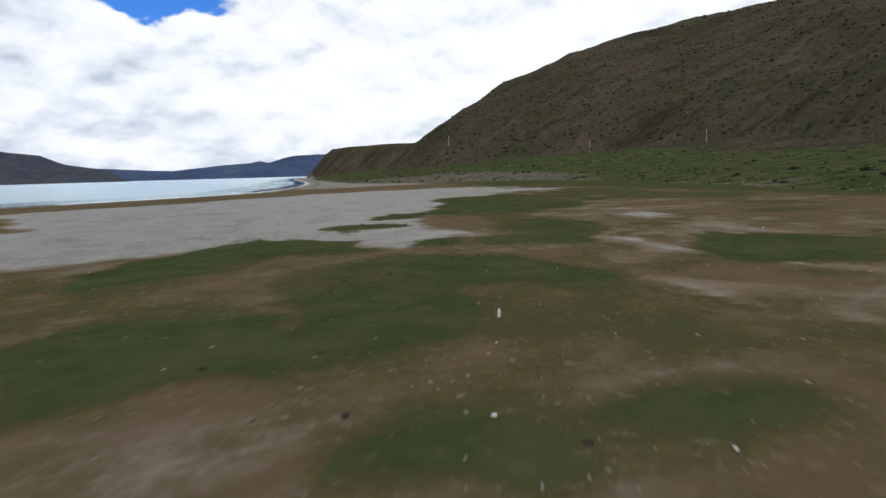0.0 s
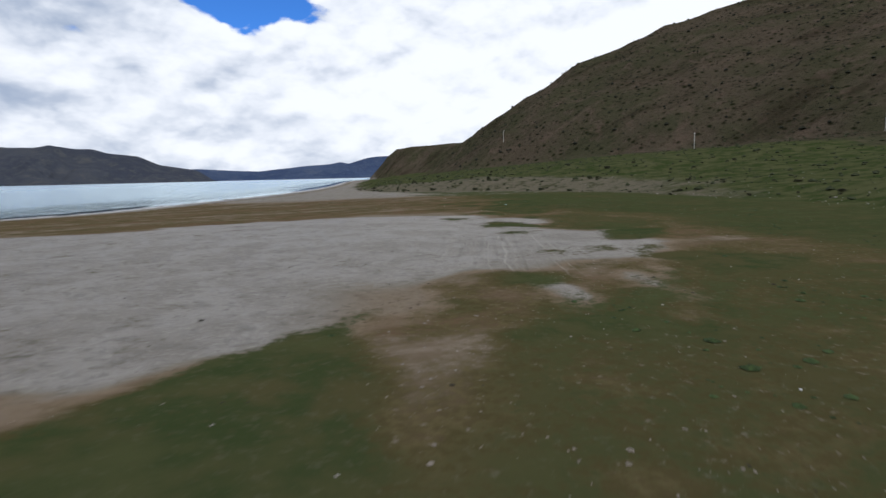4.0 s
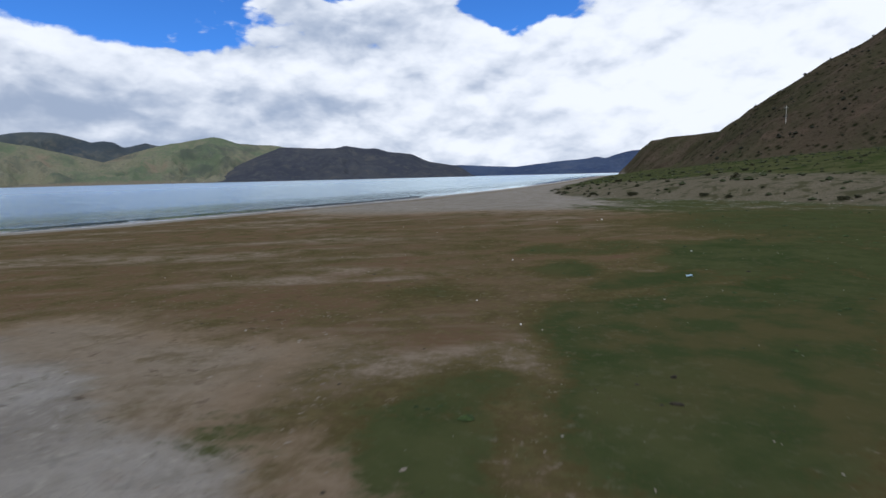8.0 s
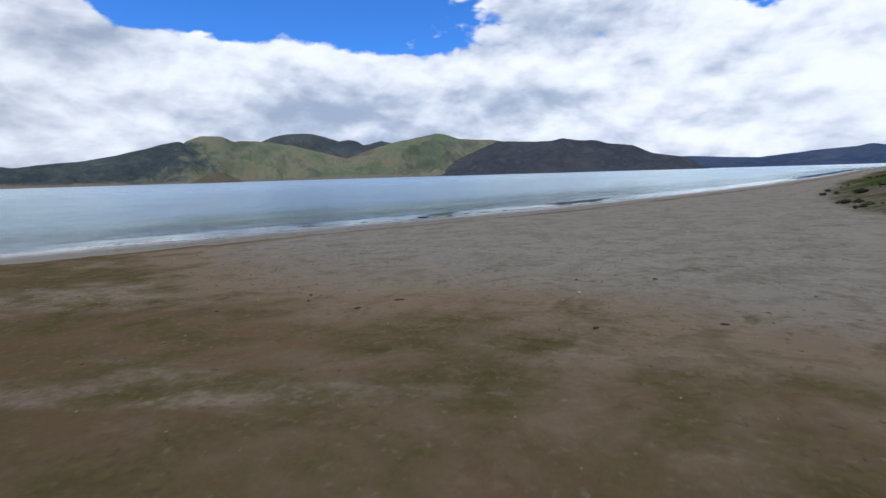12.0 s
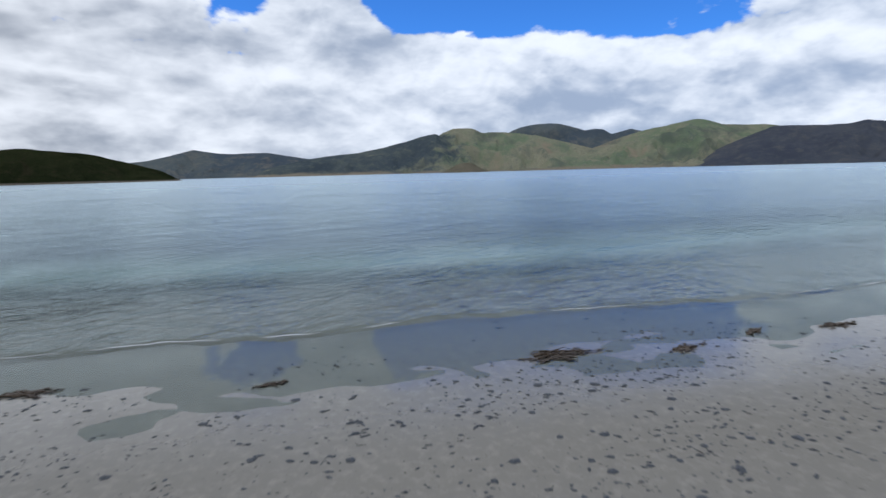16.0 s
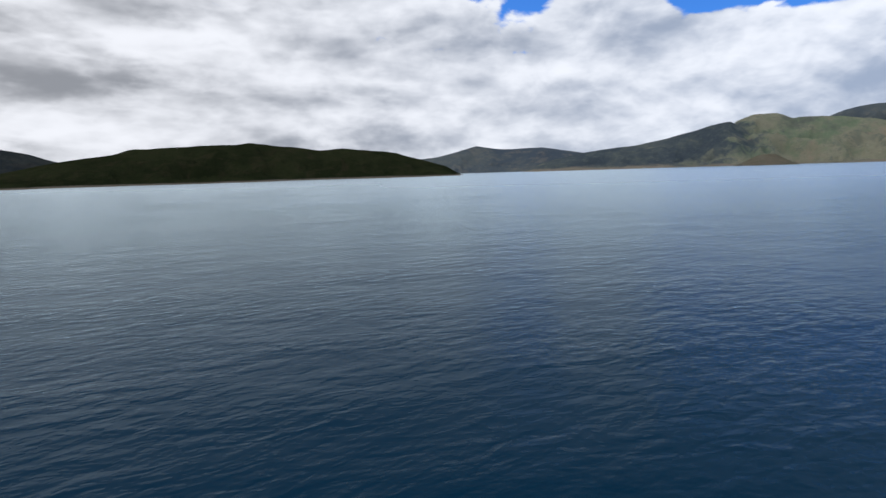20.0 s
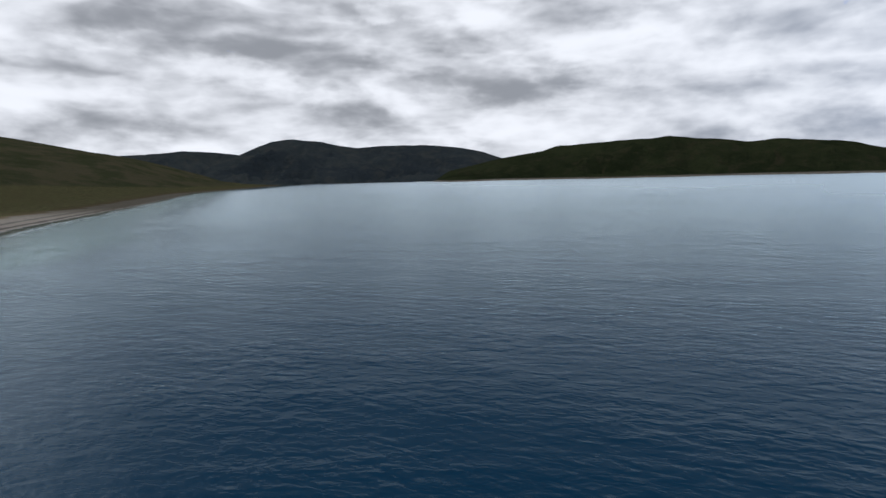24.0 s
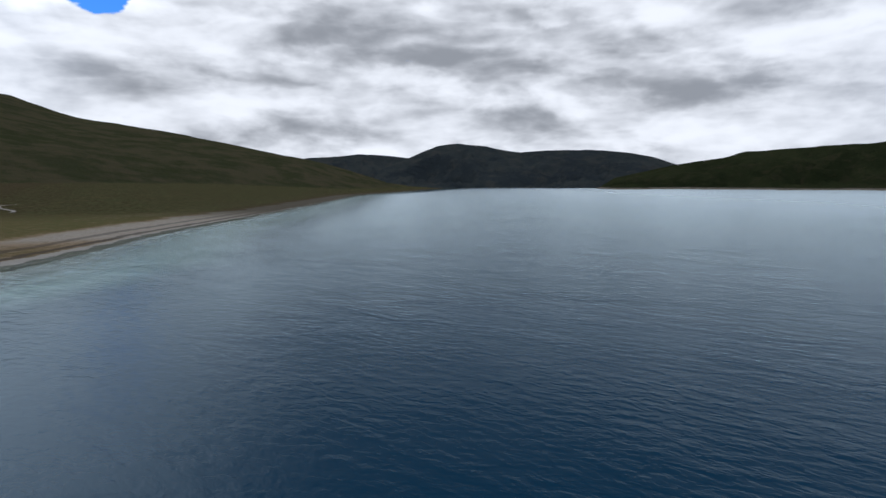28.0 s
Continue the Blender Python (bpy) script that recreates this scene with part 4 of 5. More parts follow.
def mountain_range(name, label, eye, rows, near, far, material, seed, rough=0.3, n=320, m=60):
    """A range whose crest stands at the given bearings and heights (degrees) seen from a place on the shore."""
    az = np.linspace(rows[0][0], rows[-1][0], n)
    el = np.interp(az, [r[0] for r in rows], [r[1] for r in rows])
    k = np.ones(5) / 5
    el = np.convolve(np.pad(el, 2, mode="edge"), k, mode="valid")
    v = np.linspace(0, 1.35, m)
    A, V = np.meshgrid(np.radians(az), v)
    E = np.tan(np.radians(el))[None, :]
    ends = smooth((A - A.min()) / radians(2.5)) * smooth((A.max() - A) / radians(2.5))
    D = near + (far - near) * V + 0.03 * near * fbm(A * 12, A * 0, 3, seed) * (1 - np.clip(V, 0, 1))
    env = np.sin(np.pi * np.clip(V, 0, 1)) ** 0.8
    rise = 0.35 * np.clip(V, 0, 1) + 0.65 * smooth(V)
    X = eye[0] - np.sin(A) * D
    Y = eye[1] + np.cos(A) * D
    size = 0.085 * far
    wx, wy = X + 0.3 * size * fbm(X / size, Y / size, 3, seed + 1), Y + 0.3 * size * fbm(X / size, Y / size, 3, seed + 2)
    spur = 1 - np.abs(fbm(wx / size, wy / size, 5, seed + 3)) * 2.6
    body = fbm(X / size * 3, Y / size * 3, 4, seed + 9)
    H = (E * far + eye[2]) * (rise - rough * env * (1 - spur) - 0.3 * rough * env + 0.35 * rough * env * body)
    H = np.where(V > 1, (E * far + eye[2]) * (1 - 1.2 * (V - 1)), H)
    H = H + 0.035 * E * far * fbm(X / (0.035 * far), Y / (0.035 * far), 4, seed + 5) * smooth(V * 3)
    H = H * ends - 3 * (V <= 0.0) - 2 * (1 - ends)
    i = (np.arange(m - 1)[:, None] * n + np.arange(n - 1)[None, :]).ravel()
    # The point value fades by bearing, where painted cloud shade takes over.
    ob = grid_mesh(name, np.stack([X, Y, H], 2).reshape(-1, 3), np.stack([i, i + 1, i + n + 1, i + n], 1), material, {"lit_grass": np.interp(np.degrees(np.arctan2(-X, Y - 210)), [58, 63, 69, 76], [1, 0.72, 0.2, 0]).ravel()})
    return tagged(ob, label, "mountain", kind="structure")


# Dark green of its own, lowered further to carry cloud shade.
DARK = mountain_material("clouded_dark_heath", (0.012, 0.016, 0.007), (0.021, 0.025, 0.011), (0.032, 0.027, 0.016), 0.004, 0.5, (0.13, 0.115, 0.09), (2.0, 4.5, 5.0))
KNOLL = mountain_material("bare_knoll", (0.125, 0.11, 0.078), (0.165, 0.145, 0.105), (0.12, 0.13, 0.085), 0.01)
# Slate tones with distance haze mixed into the colour.
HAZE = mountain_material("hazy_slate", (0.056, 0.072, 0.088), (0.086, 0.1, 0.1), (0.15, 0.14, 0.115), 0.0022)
# Slate tones lowered so that they include the cloud shade there.
SLATE = mountain_material("clouded_slate_heath", (0.02, 0.025, 0.027), (0.031, 0.036, 0.034), (0.044, 0.044, 0.037), 0.003)
# Grass paled by painted distance haze; dim is its cloud-shaded set.
MEADOW = mountain_material("hazed_hill_grass", (0.125, 0.162, 0.1), (0.215, 0.207, 0.143), (0.105, 0.122, 0.098), 0.003, 0.7, (0.2, 0.175, 0.13), dim=((0.05, 0.064, 0.074), (0.078, 0.092, 0.09), (0.1, 0.116, 0.098)))
# Navy tones hold the cloud shadow that lies on this mountain.
CLOUDED = mountain_material("cloud_shaded_hill", (0.05, 0.057, 0.074), (0.068, 0.074, 0.086), (0.105, 0.105, 0.098), 0.003)
# The blue is distance haze painted into the far range.
BLUE = mountain_material("hazed_rock", (0.044, 0.066, 0.125), (0.064, 0.09, 0.15), (0.1, 0.12, 0.16), 0.003)

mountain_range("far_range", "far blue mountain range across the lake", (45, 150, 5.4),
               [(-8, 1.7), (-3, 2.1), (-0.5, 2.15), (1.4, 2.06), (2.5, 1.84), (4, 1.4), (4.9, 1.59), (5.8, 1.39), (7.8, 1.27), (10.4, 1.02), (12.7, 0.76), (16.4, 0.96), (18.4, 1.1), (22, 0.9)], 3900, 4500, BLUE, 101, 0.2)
# Darkened by its colours; the left flank follows a cloud shadow's edge.
mountain_range("shaded_mountain", "mountain on the far shore with cloud shade in its colours", (45, 175, 5.4),
               [(16.4, 0.2), (17.6, 0.8), (19.2, 1.1), (21.8, 1.56), (23.4, 2.33), (25.9, 2.63), (27, 3), (28.1, 2.98), (30.1, 3.28), (31.2, 3.07), (34.6, 3.11), (36.5, 3.2), (38.5, 2.4), (41, 1.3), (43.5, 0.1)], 2700, 3500, CLOUDED, 111, 0.22)
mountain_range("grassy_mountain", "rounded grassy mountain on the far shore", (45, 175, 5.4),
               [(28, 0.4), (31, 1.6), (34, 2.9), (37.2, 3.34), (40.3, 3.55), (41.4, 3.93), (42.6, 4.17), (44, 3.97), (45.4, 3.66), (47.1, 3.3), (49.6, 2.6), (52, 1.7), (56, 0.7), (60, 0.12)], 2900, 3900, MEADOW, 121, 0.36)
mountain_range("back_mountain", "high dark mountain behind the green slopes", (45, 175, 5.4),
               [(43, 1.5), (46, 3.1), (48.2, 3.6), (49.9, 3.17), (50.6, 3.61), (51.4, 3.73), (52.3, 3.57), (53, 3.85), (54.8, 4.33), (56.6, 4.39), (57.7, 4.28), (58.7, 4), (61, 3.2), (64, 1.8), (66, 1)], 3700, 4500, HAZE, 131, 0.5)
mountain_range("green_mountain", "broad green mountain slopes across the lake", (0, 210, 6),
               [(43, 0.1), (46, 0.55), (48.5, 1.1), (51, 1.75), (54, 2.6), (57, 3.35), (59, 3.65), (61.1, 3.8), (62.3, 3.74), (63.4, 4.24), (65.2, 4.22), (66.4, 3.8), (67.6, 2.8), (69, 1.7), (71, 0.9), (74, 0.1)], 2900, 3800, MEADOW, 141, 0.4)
# Part of the green mountain, its cloud shadow put into the colours.
mountain_range("shaded_slope", "mountain flank across the lake, coloured blue-grey as under cloud shade", (0, 210, 6),
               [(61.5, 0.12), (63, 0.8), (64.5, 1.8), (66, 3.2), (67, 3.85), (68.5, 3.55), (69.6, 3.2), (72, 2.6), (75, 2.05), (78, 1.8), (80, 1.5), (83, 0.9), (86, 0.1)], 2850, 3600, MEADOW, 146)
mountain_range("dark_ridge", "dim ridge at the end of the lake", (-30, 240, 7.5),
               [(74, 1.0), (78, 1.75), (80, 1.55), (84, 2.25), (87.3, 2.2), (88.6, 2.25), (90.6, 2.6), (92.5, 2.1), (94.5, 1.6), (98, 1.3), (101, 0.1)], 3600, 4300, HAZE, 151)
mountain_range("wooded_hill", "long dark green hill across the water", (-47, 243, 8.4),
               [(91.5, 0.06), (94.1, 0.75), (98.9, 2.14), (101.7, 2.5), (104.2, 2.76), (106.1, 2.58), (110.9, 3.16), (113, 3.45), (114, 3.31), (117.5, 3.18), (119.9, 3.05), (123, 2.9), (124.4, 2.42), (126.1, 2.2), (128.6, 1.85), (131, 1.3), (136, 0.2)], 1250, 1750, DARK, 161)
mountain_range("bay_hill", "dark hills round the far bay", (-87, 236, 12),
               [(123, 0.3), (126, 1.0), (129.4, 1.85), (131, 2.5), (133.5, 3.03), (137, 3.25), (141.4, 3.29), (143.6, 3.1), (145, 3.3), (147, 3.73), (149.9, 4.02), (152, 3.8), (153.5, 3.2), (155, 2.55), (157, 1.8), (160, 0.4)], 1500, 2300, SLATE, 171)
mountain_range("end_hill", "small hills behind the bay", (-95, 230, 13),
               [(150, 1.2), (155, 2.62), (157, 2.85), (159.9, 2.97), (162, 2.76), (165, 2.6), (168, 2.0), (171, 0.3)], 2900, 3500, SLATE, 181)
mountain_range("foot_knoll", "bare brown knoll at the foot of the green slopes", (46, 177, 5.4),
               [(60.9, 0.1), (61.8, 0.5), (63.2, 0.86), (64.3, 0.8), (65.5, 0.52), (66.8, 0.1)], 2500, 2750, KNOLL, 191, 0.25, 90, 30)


# ---- things ----
def part(name, bm, material, parent, label=""):
    me = bpy.data.meshes.new(name)
    bm.to_mesh(me)
    bm.free()
    me.materials.append(material)
    ob = new(name, me)
    ob.parent = parent
    if label:
        tagged(ob, label)
    return ob


def plain(name, color, rough=0.8, metal=0.0, vary=0.25, scale=9.0):
    m = Nodes(name)
    dark, light = tuple(c * (1 - vary) for c in color), tuple(min(1.0, c * (1 + vary)) for c in color)
    n = m.noise(scale, 6, 0.65)
    return m.done(m.mix(m.step(n, 0.35, 0.65), dark, light), rough, m.bump(n, 0.4, 0.02), metal)


def height_at(x, y):
    return float(land_height(np.array([float(x)]), np.array([float(y)]))[0])


def tube(bm, a, b, r0, r1, sides=8):
    a, b = Vector(a), Vector(b)
    turn = (b - a).to_track_quat("Z", "Y").to_matrix()
    rings = []
    for p, r in ((a, r0), (b, r1)):
        rings.append([bm.verts.new(p + turn @ Vector((r * math.cos(2 * math.pi * k / sides), r * math.sin(2 * math.pi * k / sides), 0))) for k in range(sides)])
    for k in range(sides):
        bm.faces.new((rings[0][k], rings[0][(k + 1) % sides], rings[1][(k + 1) % sides], rings[1][k]))
    bm.faces.new(rings[1])
    bm.faces.new(rings[0][::-1])


CONCRETE = plain("weathered_concrete", (0.42, 0.41, 0.38), 0.85)
STEEL = plain("galvanised_steel", (0.35, 0.36, 0.37), 0.45, 0.8)
CERAMIC = plain("white_ceramic", (0.7, 0.69, 0.66), 0.25)
LEAF = plain("shrub_leaves", (0.052, 0.055, 0.03), 0.9, 0, 0.5, 3.0)
TWIG = plain("shrub_twigs", (0.06, 0.045, 0.032), 0.9)
DUNG = plain("dried_dung", (0.03, 0.026, 0.018), 0.95)
STONE = plain("pale_stone", (0.24, 0.22, 0.19), 0.9, 0, 0.3, 14)
THORN = plain("dark_thorn", (0.02, 0.021, 0.013), 0.9, 0, 0.4, 3.0)
CUSHION = plain("green_cushions", (0.034, 0.042, 0.018), 0.9, 0, 0.4, 3.0)
HERB = plain("coarse_herbs", (0.032, 0.05, 0.016), 0.9, 0, 0.4, 4.0)
FLAKE = plain("dried_silt", (0.17, 0.147, 0.118), 0.95, 0, 0.2, 5.0)
CLOD = plain("dark_clods", (0.066, 0.058, 0.05), 0.9)
WET_CLOD = plain("wet_grey_clods", (0.062, 0.066, 0.07), 0.6)
WEED = plain("brown_waterweed", (0.09, 0.074, 0.06), 0.7)
PAPER = plain("white_plastic", (0.72, 0.72, 0.7), 0.5, 0, 0.08)
BLUE_PLASTIC = plain("pale_blue_plastic", (0.42, 0.58, 0.68), 0.4, 0, 0.1)
FOAM = plain("water_foam", (0.6, 0.62, 0.63), 0.6, 0, 0.1)
DUST = plain("pale_track_dust", (0.185, 0.165, 0.14), 0.95, 0, 0.3, 2.5)


def utility_pole(x, y, tall):
    base = tagged(new("utility_pole"), "grey concrete utility pole with a steel crossarm on the hillside", "pole", "poles along the hill foot")
    bm = bmesh.new()
    tube(bm, (0, 0, -0.6), (0, 0, tall), 0.17, 0.10, 10)
    part("pole", bm, CONCRETE, base)
    bm = bmesh.new()
    bmesh.ops.create_cube(bm, size=1, matrix=Matrix.Translation((0, 0, tall - 0.5)) @ Matrix.Diagonal((1.7, 0.09, 0.09, 1)))
    arm = part("crossarm", bm, STEEL, base, "steel crossarm")
    for dx in (-0.75, 0.75, 0.0):
        bm = bmesh.new()
        z = tall - 0.45 if dx else tall
        tube(bm, (dx, 0, z), (dx, 0, z + 0.09), 0.05, 0.05)
        tube(bm, (dx, 0, z + 0.09), (dx, 0, z + 0.2), 0.075, 0.04)
        part("insulator", bm, CERAMIC, arm if dx else base)
    base.matrix_basis = pose(x, y, height_at(x, y), 0, 0, 35)


for x, y, tall in ((157, 290, 6.4), (206, 256, 6.4), (105.7, 409.5, 6.8)):
    utility_pole(x, y, tall)


def shrub(seed, wide, tall, leaves=420):
    """A low thorny bush: a fan of twigs and many small leaf tufts."""
    rng = random.Random(seed)
    base = tagged(new("shrub"), "low dark green thorny shrub on the stony bank", "shrub", "shrubs on the bank")
    bm = bmesh.new()
    tips = []
    for k in range(16):
        a, out = rng.uniform(0, 6.28), rng.uniform(0.25, 1.0)
        tip = Vector((math.cos(a) * wide * out, math.sin(a) * wide * out * 0.8, tall * (1.05 - 0.65 * out * out) * rng.uniform(0.75, 1.1)))
        tube(bm, (0.1 * tip.x, 0.1 * tip.y, -0.05), tip, 0.025, 0.008, 4)
        tips.append(tip)
    part("twigs", bm, TWIG, base)
    bm = bmesh.new()
    for k in range(leaves):
        c = rng.choice(tips) * rng.uniform(0.45, 1.05) + Vector((rng.gauss(0, 0.13) * wide, rng.gauss(0, 0.13) * wide, rng.gauss(0, 0.12) * tall))
        c.z = max(0.03, c.z)
        m = Matrix.Translation(c) @ Euler((rng.uniform(0, 6), rng.uniform(0, 6), rng.uniform(0, 6))).to_matrix().to_4x4()
        r = rng.uniform(0.06, 0.13) * wide
        bm.faces.new([bm.verts.new(m @ Vector(p)) for p in ((-r, 0, 0), (0, -0.5 * r, 0.2 * r), (r, 0, 0), (0, 0.5 * r, 0.2 * r))])
    part("foliage", bm, LEAF, base)
    return base


shrub_kinds = [shrub(5, 0.75, 0.6), shrub(6, 1.0, 0.65, 520), shrub(7, 0.55, 0.5, 320), shrub(8, 1.5, 0.8, 620)]
rng = random.Random(42)
spots = []
while len(spots) < 170:
    y = rng.choice((rng.uniform(170, 300), rng.uniform(215, 275), rng.uniform(40, 210), rng.uniform(260, 420)))
    edge = float(np.interp(y, [-600, -60, 50, 100, 150, 200, 224, 235, 247, 265, 285, 330, 480], [60, 70, 70, 82, 92, 86, 68, 50, 40, 32, 27, 20, 14]))
    x = edge + rng.choice((rng.uniform(0, 6), rng.uniform(4, 28), rng.uniform(8, 70)))
    if float(shore_distance(np.array([x]), np.array([y]))[0]) > 9 and float(inside(np.array([x]), np.array([y]), HILL_FOOT)[0]) < 0:
        spots.append((x, y))
for k, (x, y) in enumerate(spots):
    size = rng.uniform(0.3, 0.8)
    m = pose(x, y, height_at(x, y) - 0.03, 0, 0, rng.uniform(0, 360))
    if k < len(shrub_kinds):
        shrub_kinds[k].matrix_basis = m
    else:
        ob = copy_thing(rng.choice(shrub_kinds), m)
        ob.scale = (size, size, size * rng.uniform(0.8, 1.15))


def lump(bm_points, faces, at, r, flat, rng, k0, squeeze=1.0):
    """Adds one uneven lump to the lists of a joined scatter."""
    rows = ((0, 0, 1), (1, 0, 0.15), (0.3, 0.95, 0.1), (-0.8, 0.6, 0.2), (-0.8, -0.6, 0.05), (0.3, -0.95, 0.15), (0, 0, -0.5))
    a = rng.uniform(0, 6.28)
    thin = squeeze ** rng.uniform(0, 1.6)
    lie = rng.gauss(1.3, 0.5) if squeeze < 1 else 0.0
    c, d = math.cos(lie), math.sin(lie)
    for x, y, z in rows:
        q = r * rng.uniform(0.7, 1.25)
        u, v = q * (x * math.cos(a) - y * math.sin(a)), q * thin * (x * math.sin(a) + y * math.cos(a))
        bm_points.append((at[0] + u * c - v * d, at[1] + u * d + v * c, at[2] + q * z * flat))
    for i in range(5):
        j = (i + 1) % 5
        faces += [(k0, k0 + 1 + i, k0 + 1 + j), (k0 + 6, k0 + 1 + j, k0 + 1 + i)]


def scatter(name, label, category, material, count, pick, size, flat, seed, squeeze=1.0):
    rng, pts, faces = random.Random(seed), [], []
    plan = [pick(rng) for _ in range(count)]
    zs = land_height(np.array([p[0] for p in plan], float), np.array([p[1] for p in plan], float))
    for (x, y), z in zip(plan, zs):
        r = (size[0] + (size[1] - size[0]) * rng.random() ** 1.8) * (0.6 + 0.8 * rng.random() ** 3)
        lump(pts, faces, (x, y, float(z) + 0.1 * r * flat), r, flat, rng, len(pts), squeeze)
    me = bpy.data.meshes.new(name)
    me.from_pydata(pts, [], faces)
    me.materials.append(material)
    return tagged(new(name, me), label, category, kind="stuff")


def spread(seed, count, xs, ys, keep):
    """Hands out places in a stretch of the plan where keep(x, y, chance) holds."""
    dice, out = np.random.default_rng(seed), []
    while len(out) < count:
        x, y = dice.uniform(*xs, 20000), dice.uniform(*ys, 20000)
        m = keep(x, y, dice.random(20000))
        out += list(zip(x[m].tolist(), y[m].tolist()))
    places = iter(out)
    return lambda rng: next(places)


on_hill = spread(111, 6500, (60, 480), (120, 640), lambda x, y, c: inside(x, y, HILL_FOOT) > 2)
on_terrace = spread(112, 3200, (30, 235), (60, 440), lambda x, y, c: (bank_distance(x, y) > 3) & (inside(x, y, HILL_FOOT) < 6))
on_sward = spread(118, 2600, (-10, 78), (8, 205), lambda x, y, c: (value_noise(x / 3.0, y / 3.0, 98) > 0.45 + 0.4 * c) & (turf_cover(x, y) > 0.45))
stones_flat = spread(114, 2600, (-12, 75), (4, 230), lambda x, y, c: shore_distance(x, y) > 1)
crumbs_flat = spread(115, 1500, (-12, 75), (4, 230), lambda x, y, c: shore_distance(x, y) > 1)
on_crumbs = spread(117, 6500, (2, 46), (186, 250), lambda x, y, c: (value_noise(x / 2.3, y / 3.1, 97) > 0.35 + 0.5 * c) & (shore_distance(x, y) > 1))
on_wet = spread(116, 9000, (-20, 8), (205, 290), lambda x, y, c: (np.abs(shore_distance(x, y) + 6.3) < 5.1) & (value_noise(x / 1.7, y / 3.4, 91) * 0.6 + value_noise(x / 0.55, y / 0.8, 92) * 0.45 > 0.36 + 0.5 * c))
on_silt = spread(119, 15000, (-14, 62), (4, 152), lambda x, y, c: (shore_distance(x, y) > 8) & (value_noise(x / 2.6, y / 2.6, 93) + 0.35 * value_noise(x / 0.8, y / 0.8, 94) > 0.5 + 0.45 * c) & (turf_cover(x, y) < 0.75 * c + 0.2))
scatter("hill_scrub", "small dark thorn bushes dotted over the brown hillside", "scrub", THORN, 6500, on_hill, (0.25, 1.15), 0.95, 11)
scatter("terrace_scrub", "low green cushions on the terrace below the hill", "scrub", CUSHION, 3200, on_terrace, (0.2, 0.8), 0.7, 12)
scatter("herb_tufts", "low dark green tufts of coarse herbs in the turf", "herbs", HERB, 2600, on_sward, (0.03, 0.2), 0.45, 18)
scatter("bank_stones", "pale loose stones along the bank", "stones", STONE, 800, lambda r: (lambda y: (float(np.interp(y, [-60, 50, 100, 150, 200, 224, 235, 247, 265, 285, 330, 480], [70, 70, 82, 92, 86, 68, 50, 40, 32, 27, 20, 14])) + r.choice((r.gauss(1.5, 1.2), r.uniform(0, 35))), y))(r.uniform(40, 360)), (0.05, 0.2), 0.6, 13)
scatter("loose_pebbles", "small pale pebbles strewn over the flat", "stones", STONE, 2600, stones_flat, (0.015, 0.05), 0.6, 14)
scatter("dung_crumbs", "dark crumbs of old dung on the turf", "dung", DUNG, 1500, crumbs_flat, (0.03, 0.09), 0.35, 15)


scatter("earth_crumbs", "dark crumbs of trodden earth on the dry flat", "clods", CLOD, 6500, on_crumbs, (0.015, 0.09), 0.3, 17, 0.5)
scatter("silt_flakes", "pale curled flakes of dried silt on the flat", "silt", FLAKE, 15000, on_silt, (0.015, 0.075), 0.14, 19, 0.55)
scatter("mud_clods", "small slate-grey clods and weed scraps on wet sand", "clods", WET_CLOD, 9000, on_wet, (0.012, 0.12), 0.25, 16, 0.45)


# dung pats
def dung_pat(seed):
    rng = random.Random(seed)
    bm = bmesh.new()
    bmesh.ops.create_uvsphere(bm, u_segments=14, v_segments=7, radius=1)
    for v in bm.verts:
        k = 1 + 0.25 * noise.noise(v.co * 1.7 + Vector((seed, 0, 0)))
        v.co = Vector((v.co.x * 0.24 * k, v.co.y * 0.2 * k, max(-0.02, v.co.z * 0.06 * k)))
    me = bpy.data.meshes.new("dung_pat")
    bm.to_mesh(me)
    bm.free()
    me.materials.append(DUNG)
    return me


PATS_A = [(-2.2, 11.6), (0.4, 8.4), (12.7, 34.7), (8.4, 41.3), (6.3, 41.1), (17.5, 29.7), (18.1, 63.5), (20.4, 66.1), (23.7, 68.0), (19.0, 73.6), (24.6, 81.3), (29.5, 61.0), (27, 71), (21.5, 56.2), (16.3, 52.4)]
PATS_B = [(24.5, 203.0), (21.6, 202.8), (24.8, 204.9), (20.6, 203.6), (31.5, 214.0), (28.6, 212.3), (52.8, 145.9), (42.1, 195.0), (44.6, 196.8), (52.8, 147.5), (56.4, 161.8), (36, 208), (33, 205.5)]
pat_kinds = [dung_pat(3), dung_pat(8), dung_pat(19)]
for k, (x, y) in enumerate(PATS_A + PATS_B):
    ob = tagged(new("dung_pat", pat_kinds[k % 3]), "dark dried dung pat lying on the flat", "dung", "dung pats on the shore")
    ob.matrix_basis = pose(x, y, height_at(x, y) + 0.01, 0, 0, 77 * k) @ Matrix.Diagonal((0.4 + 0.09 * (k * 7 % 6), 0.26 + 0.06 * (k * 5 % 4), 0.6, 1))


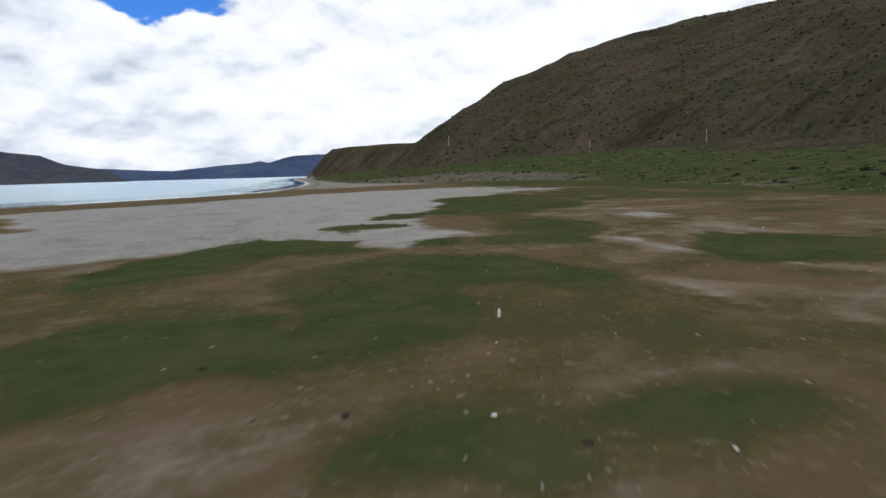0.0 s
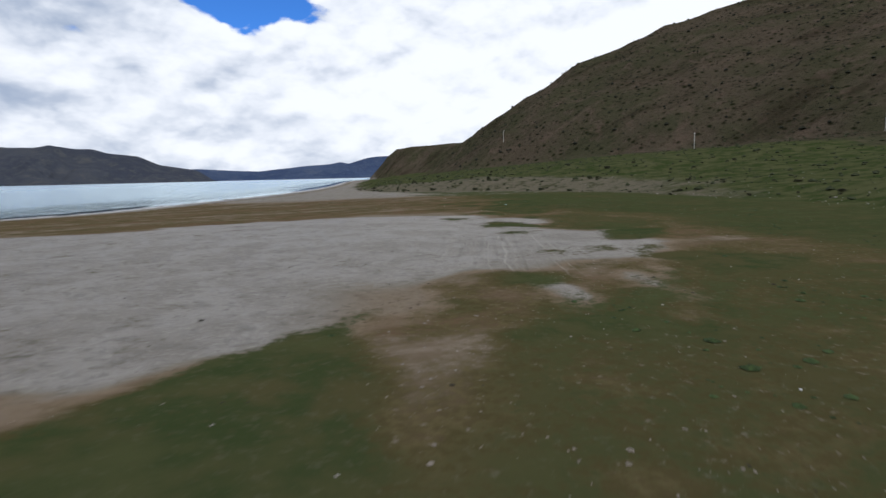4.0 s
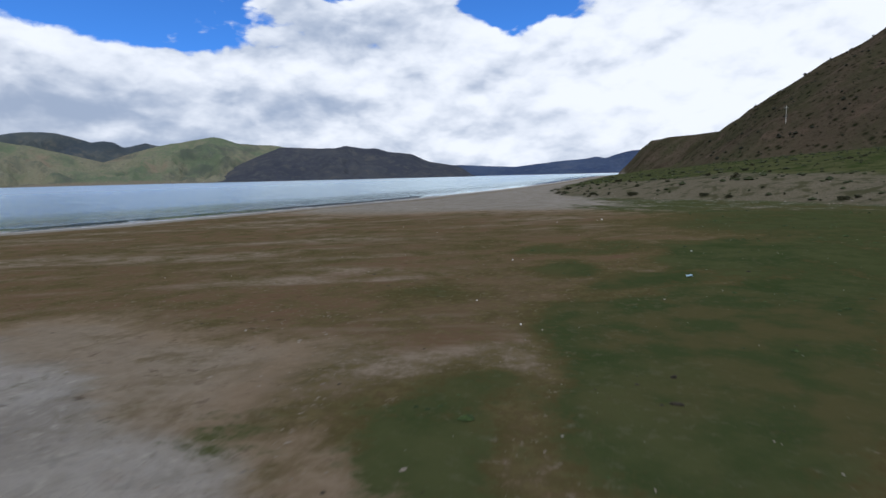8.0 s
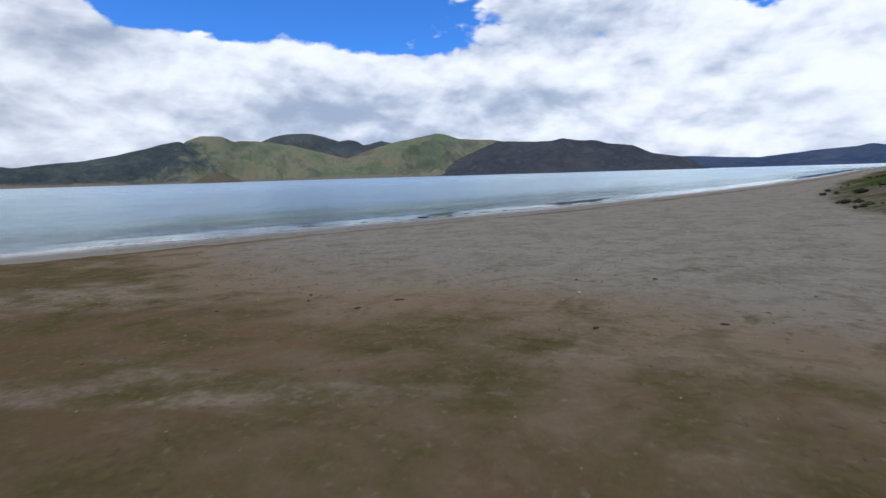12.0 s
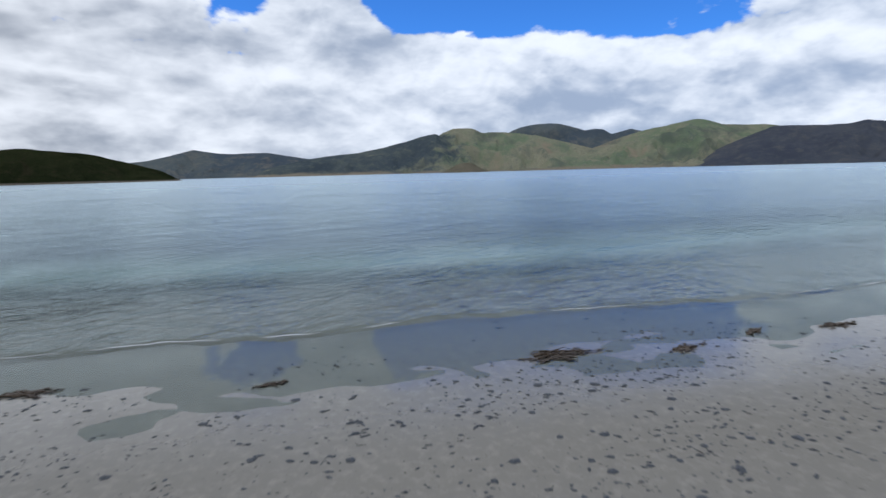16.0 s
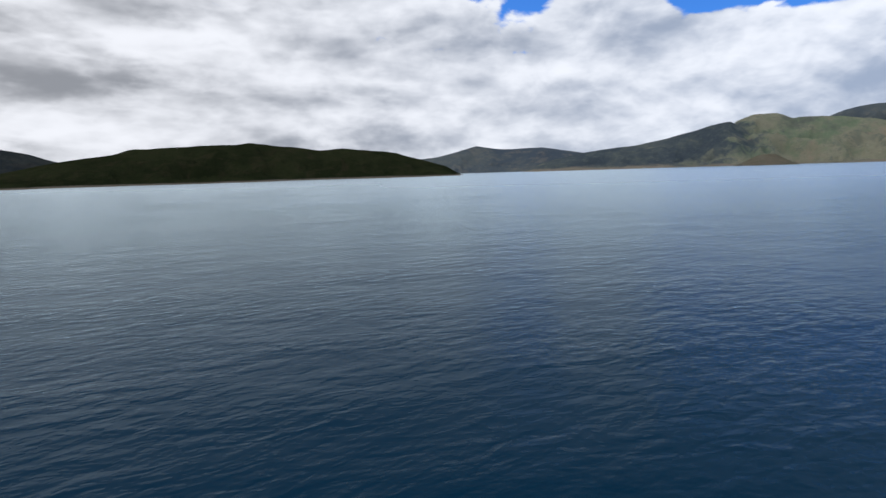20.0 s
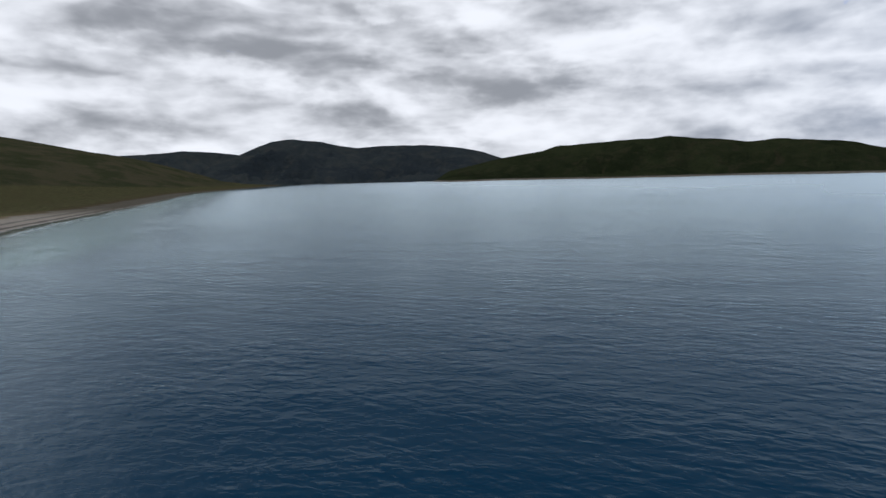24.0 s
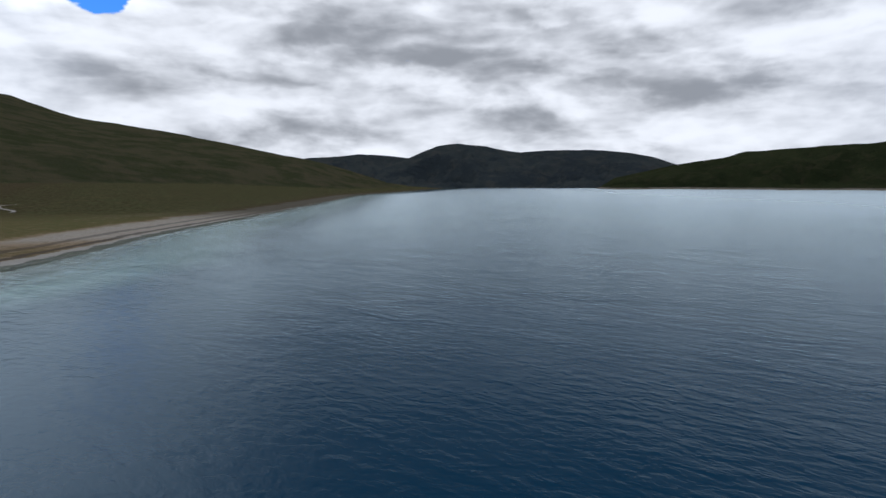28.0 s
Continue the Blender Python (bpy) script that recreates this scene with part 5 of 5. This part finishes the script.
# litter
def scrap(x, y, wide, material, seed, label):
    """A crumpled scrap of plastic sheet."""
    bm = bmesh.new()
    bmesh.ops.create_grid(bm, x_segments=7, y_segments=6, size=1)
    for v in bm.verts:
        n1, n2 = noise.noise(v.co * 2 + Vector((seed, 3, 1))), noise.noise(v.co * 4 + Vector((1, seed, 5)))
        v.co = Vector((v.co.x * wide * (0.5 + 0.2 * n2), v.co.y * wide * (0.36 + 0.2 * n1), wide * (0.18 + 0.3 * n1 + 0.15 * n2)))
    lowest = min(v.co.z for v in bm.verts)
    for v in bm.verts:
        v.co.z -= lowest
    bmesh.ops.solidify(bm, geom=bm.faces[:], thickness=0.004)
    me = bpy.data.meshes.new("plastic_scrap")
    bm.to_mesh(me)
    bm.free()
    me.materials.append(material)
    ob = tagged(new("plastic_scrap", me), label, "litter", "litter on the shore")
    ob.matrix_basis = pose(x, y, height_at(x, y), 0, 0, seed * 41)


WHITES = [(3.9, 11.3), (5.3, 5.8), (2.6, 7.7), (27.6, 28.9), (23.9, 44.5), (44.9, 88.5), (20.4, 62.8), (62.9, 104.9), (42.6, 128.2), (37.8, 126.3), (48.5, 151.1), (54.5, 168.3),
          (32.1, 157.0), (46.1, 154.3), (47.5, 190.9), (45.1, 164.6), (45.6, 164.9), (40.3, 186.8), (34.7, 180.1), (35.4, 185.1), (29.5, 184.5), (30.0, 210.0), (16.4, 218.5), (25.6, 235.7), (44.4, 172.4), (43.8, 189.3)]
for k, (x, y) in enumerate(WHITES):
    scrap(x, y, 0.05 + 0.02 * (k * 5 % 4), PAPER, k + 1, "crumpled white plastic scrap on the ground")
scrap(53.9, 160.3, 0.26, BLUE_PLASTIC, 31, "crumpled pale blue plastic bag on the turf")


def bottle(x, y, turn, upright):
    base = tagged(new("plastic_bottle"), "white plastic bottle standing on bare earth" if upright else "white plastic bottle lying on bare earth", "bottle", "litter on the shore")
    bm = bmesh.new()
    for (z0, r0), (z1, r1) in zip(((0, 0.05), (0.2, 0.055), (0.26, 0.03)), ((0.2, 0.055), (0.26, 0.03), (0.29, 0.018))):
        tube(bm, (0, 0, z0), (0, 0, z1), r0, r1, 10)
    part("bottle_body", bm, PAPER, base)
    bm = bmesh.new()
    tube(bm, (0, 0, 0.288), (0, 0, 0.315), 0.021, 0.021, 10)
    part("cap", bm, BLUE_PLASTIC, base, "pale blue screw cap")
    base.matrix_basis = pose(x, y, height_at(x, y) + (0 if upright else 0.05), 0 if upright else 88, 0, turn) @ Matrix.Scale(0.75, 4)


bottle(4.7, 13.4, 20, True)
bottle(47.8, 191.4, 60, False)

# a narrow strip laid over the ground
def strip(name, pts, wide, material, lift, label, category, seed=0, kind="structure"):
    pts = [Vector((x, y, 0)) for x, y in pts]
    rows, n = [], len(pts)
    for k, p in enumerate(pts):
        d = (pts[min(k + 1, n - 1)] - pts[max(k - 1, 0)]).normalized()
        w = wide * (0.55 + 0.9 * value_noise(np.array([k * 0.37]), np.array([seed * 3.1]), 95)[0]) * min(1.0, 0.15 + 4.0 * min(k, n - 1 - k) / n)
        side = Vector((-d.y, d.x, 0)) * w * 0.5
        rows.append([p + side, p - side])
    flat = [q for r in rows for q in r]
    zs = land_height(np.array([q.x for q in flat]), np.array([q.y for q in flat]))
    me = bpy.data.meshes.new(name)
    me.from_pydata([(q.x, q.y, max(float(z), -0.002) + lift) for q, z in zip(flat, zs)], [], [(2 * k, 2 * k + 1, 2 * k + 3, 2 * k + 2) for k in range(n - 1)])
    me.materials.append(material)
    return tagged(new(name, me), label, category, kind=kind)


track = [(-38 - 14 * math.cos(i * 0.16) - 0.9 * i, -70 - 2.6 * i) for i in range(24)]
strip("dirt_track", track, 3.2, DUST, 0.25, "pale dirt track over the grass", "track", 9)

# foam along the edge of the ripples
foam_rng = random.Random(77)
scan = np.linspace(-9, -20, 221)
y0 = 196.0
while y0 < 345:
    n = foam_rng.randint(6, 26)
    pts = []
    for i in range(n):
        y = y0 + 0.2 * i
        xs = float(np.interp(y, _fy, _fx)) + scan
        pts.append((float(xs[int(np.argmax(ripple_edge(xs, np.full(xs.shape, y)) > 0.35))]) + 0.05 * math.sin(i * 0.9), y))
    strip("foam_line", pts, foam_rng.uniform(0.025, 0.07), FOAM, 0.02, "thin white foam line at the water's edge", "foam", n)
    y0 += 0.2 * n + foam_rng.choice((foam_rng.uniform(0.2, 1.5), foam_rng.uniform(1, 6)))


def weed_heap(x, y, size, seed):
    rng = random.Random(seed)
    base = tagged(new("weed_heap"), "brown waterweed and driftwood washed up in the shallows", "driftwood", "weed along the shore")
    bm = bmesh.new()
    for k in range(46):
        c = Vector((rng.gauss(0, 0.16) * size, rng.gauss(0, 0.45) * size, 0.012))
        for j in range(3):
            a, w, q = rng.uniform(1.0, 2.1), rng.uniform(0.02, 0.06), rng.uniform(0.08, 0.28) * size
            d, n = Vector((math.cos(a), math.sin(a), 0)) * q, Vector((-math.sin(a), math.cos(a), 0)) * w
            lift = Vector((0, 0, rng.uniform(0.01, 0.06)))
            bm.faces.new([bm.verts.new(v) for v in (c - d, c + n + lift, c + d, c - n + lift)])
    part("weed", bm, WEED, base)
    for k in range(4):
        a = rng.uniform(0.9, 2.2)
        p = Vector((rng.uniform(-0.2, 0.2), rng.uniform(-0.5, 0.5), 0.05)) * size
        d = Vector((math.cos(a), math.sin(a), rng.uniform(-0.02, 0.06))) * size * rng.uniform(0.5, 1.0)
        bm = bmesh.new()
        tube(bm, p - d * 0.5, p + d * 0.5, 0.03, 0.012, 6)
        part("branch", bm, TWIG, base)
    base.matrix_basis = pose(x, y, max(height_at(x, y), 0.0), 0, 0, rng.uniform(-20, 20))


for k, (x, y, size) in enumerate(((-9.4, 241.4, 1.5), (-8.1, 245.4, 0.7), (-7.6, 252.2, 0.8), (-13.4, 226.6, 0.9), (-8.4, 249, 0.5), (-7.0, 256, 0.7), (-11, 233, 0.4))):
    weed_heap(x, y, size, 60 + k)
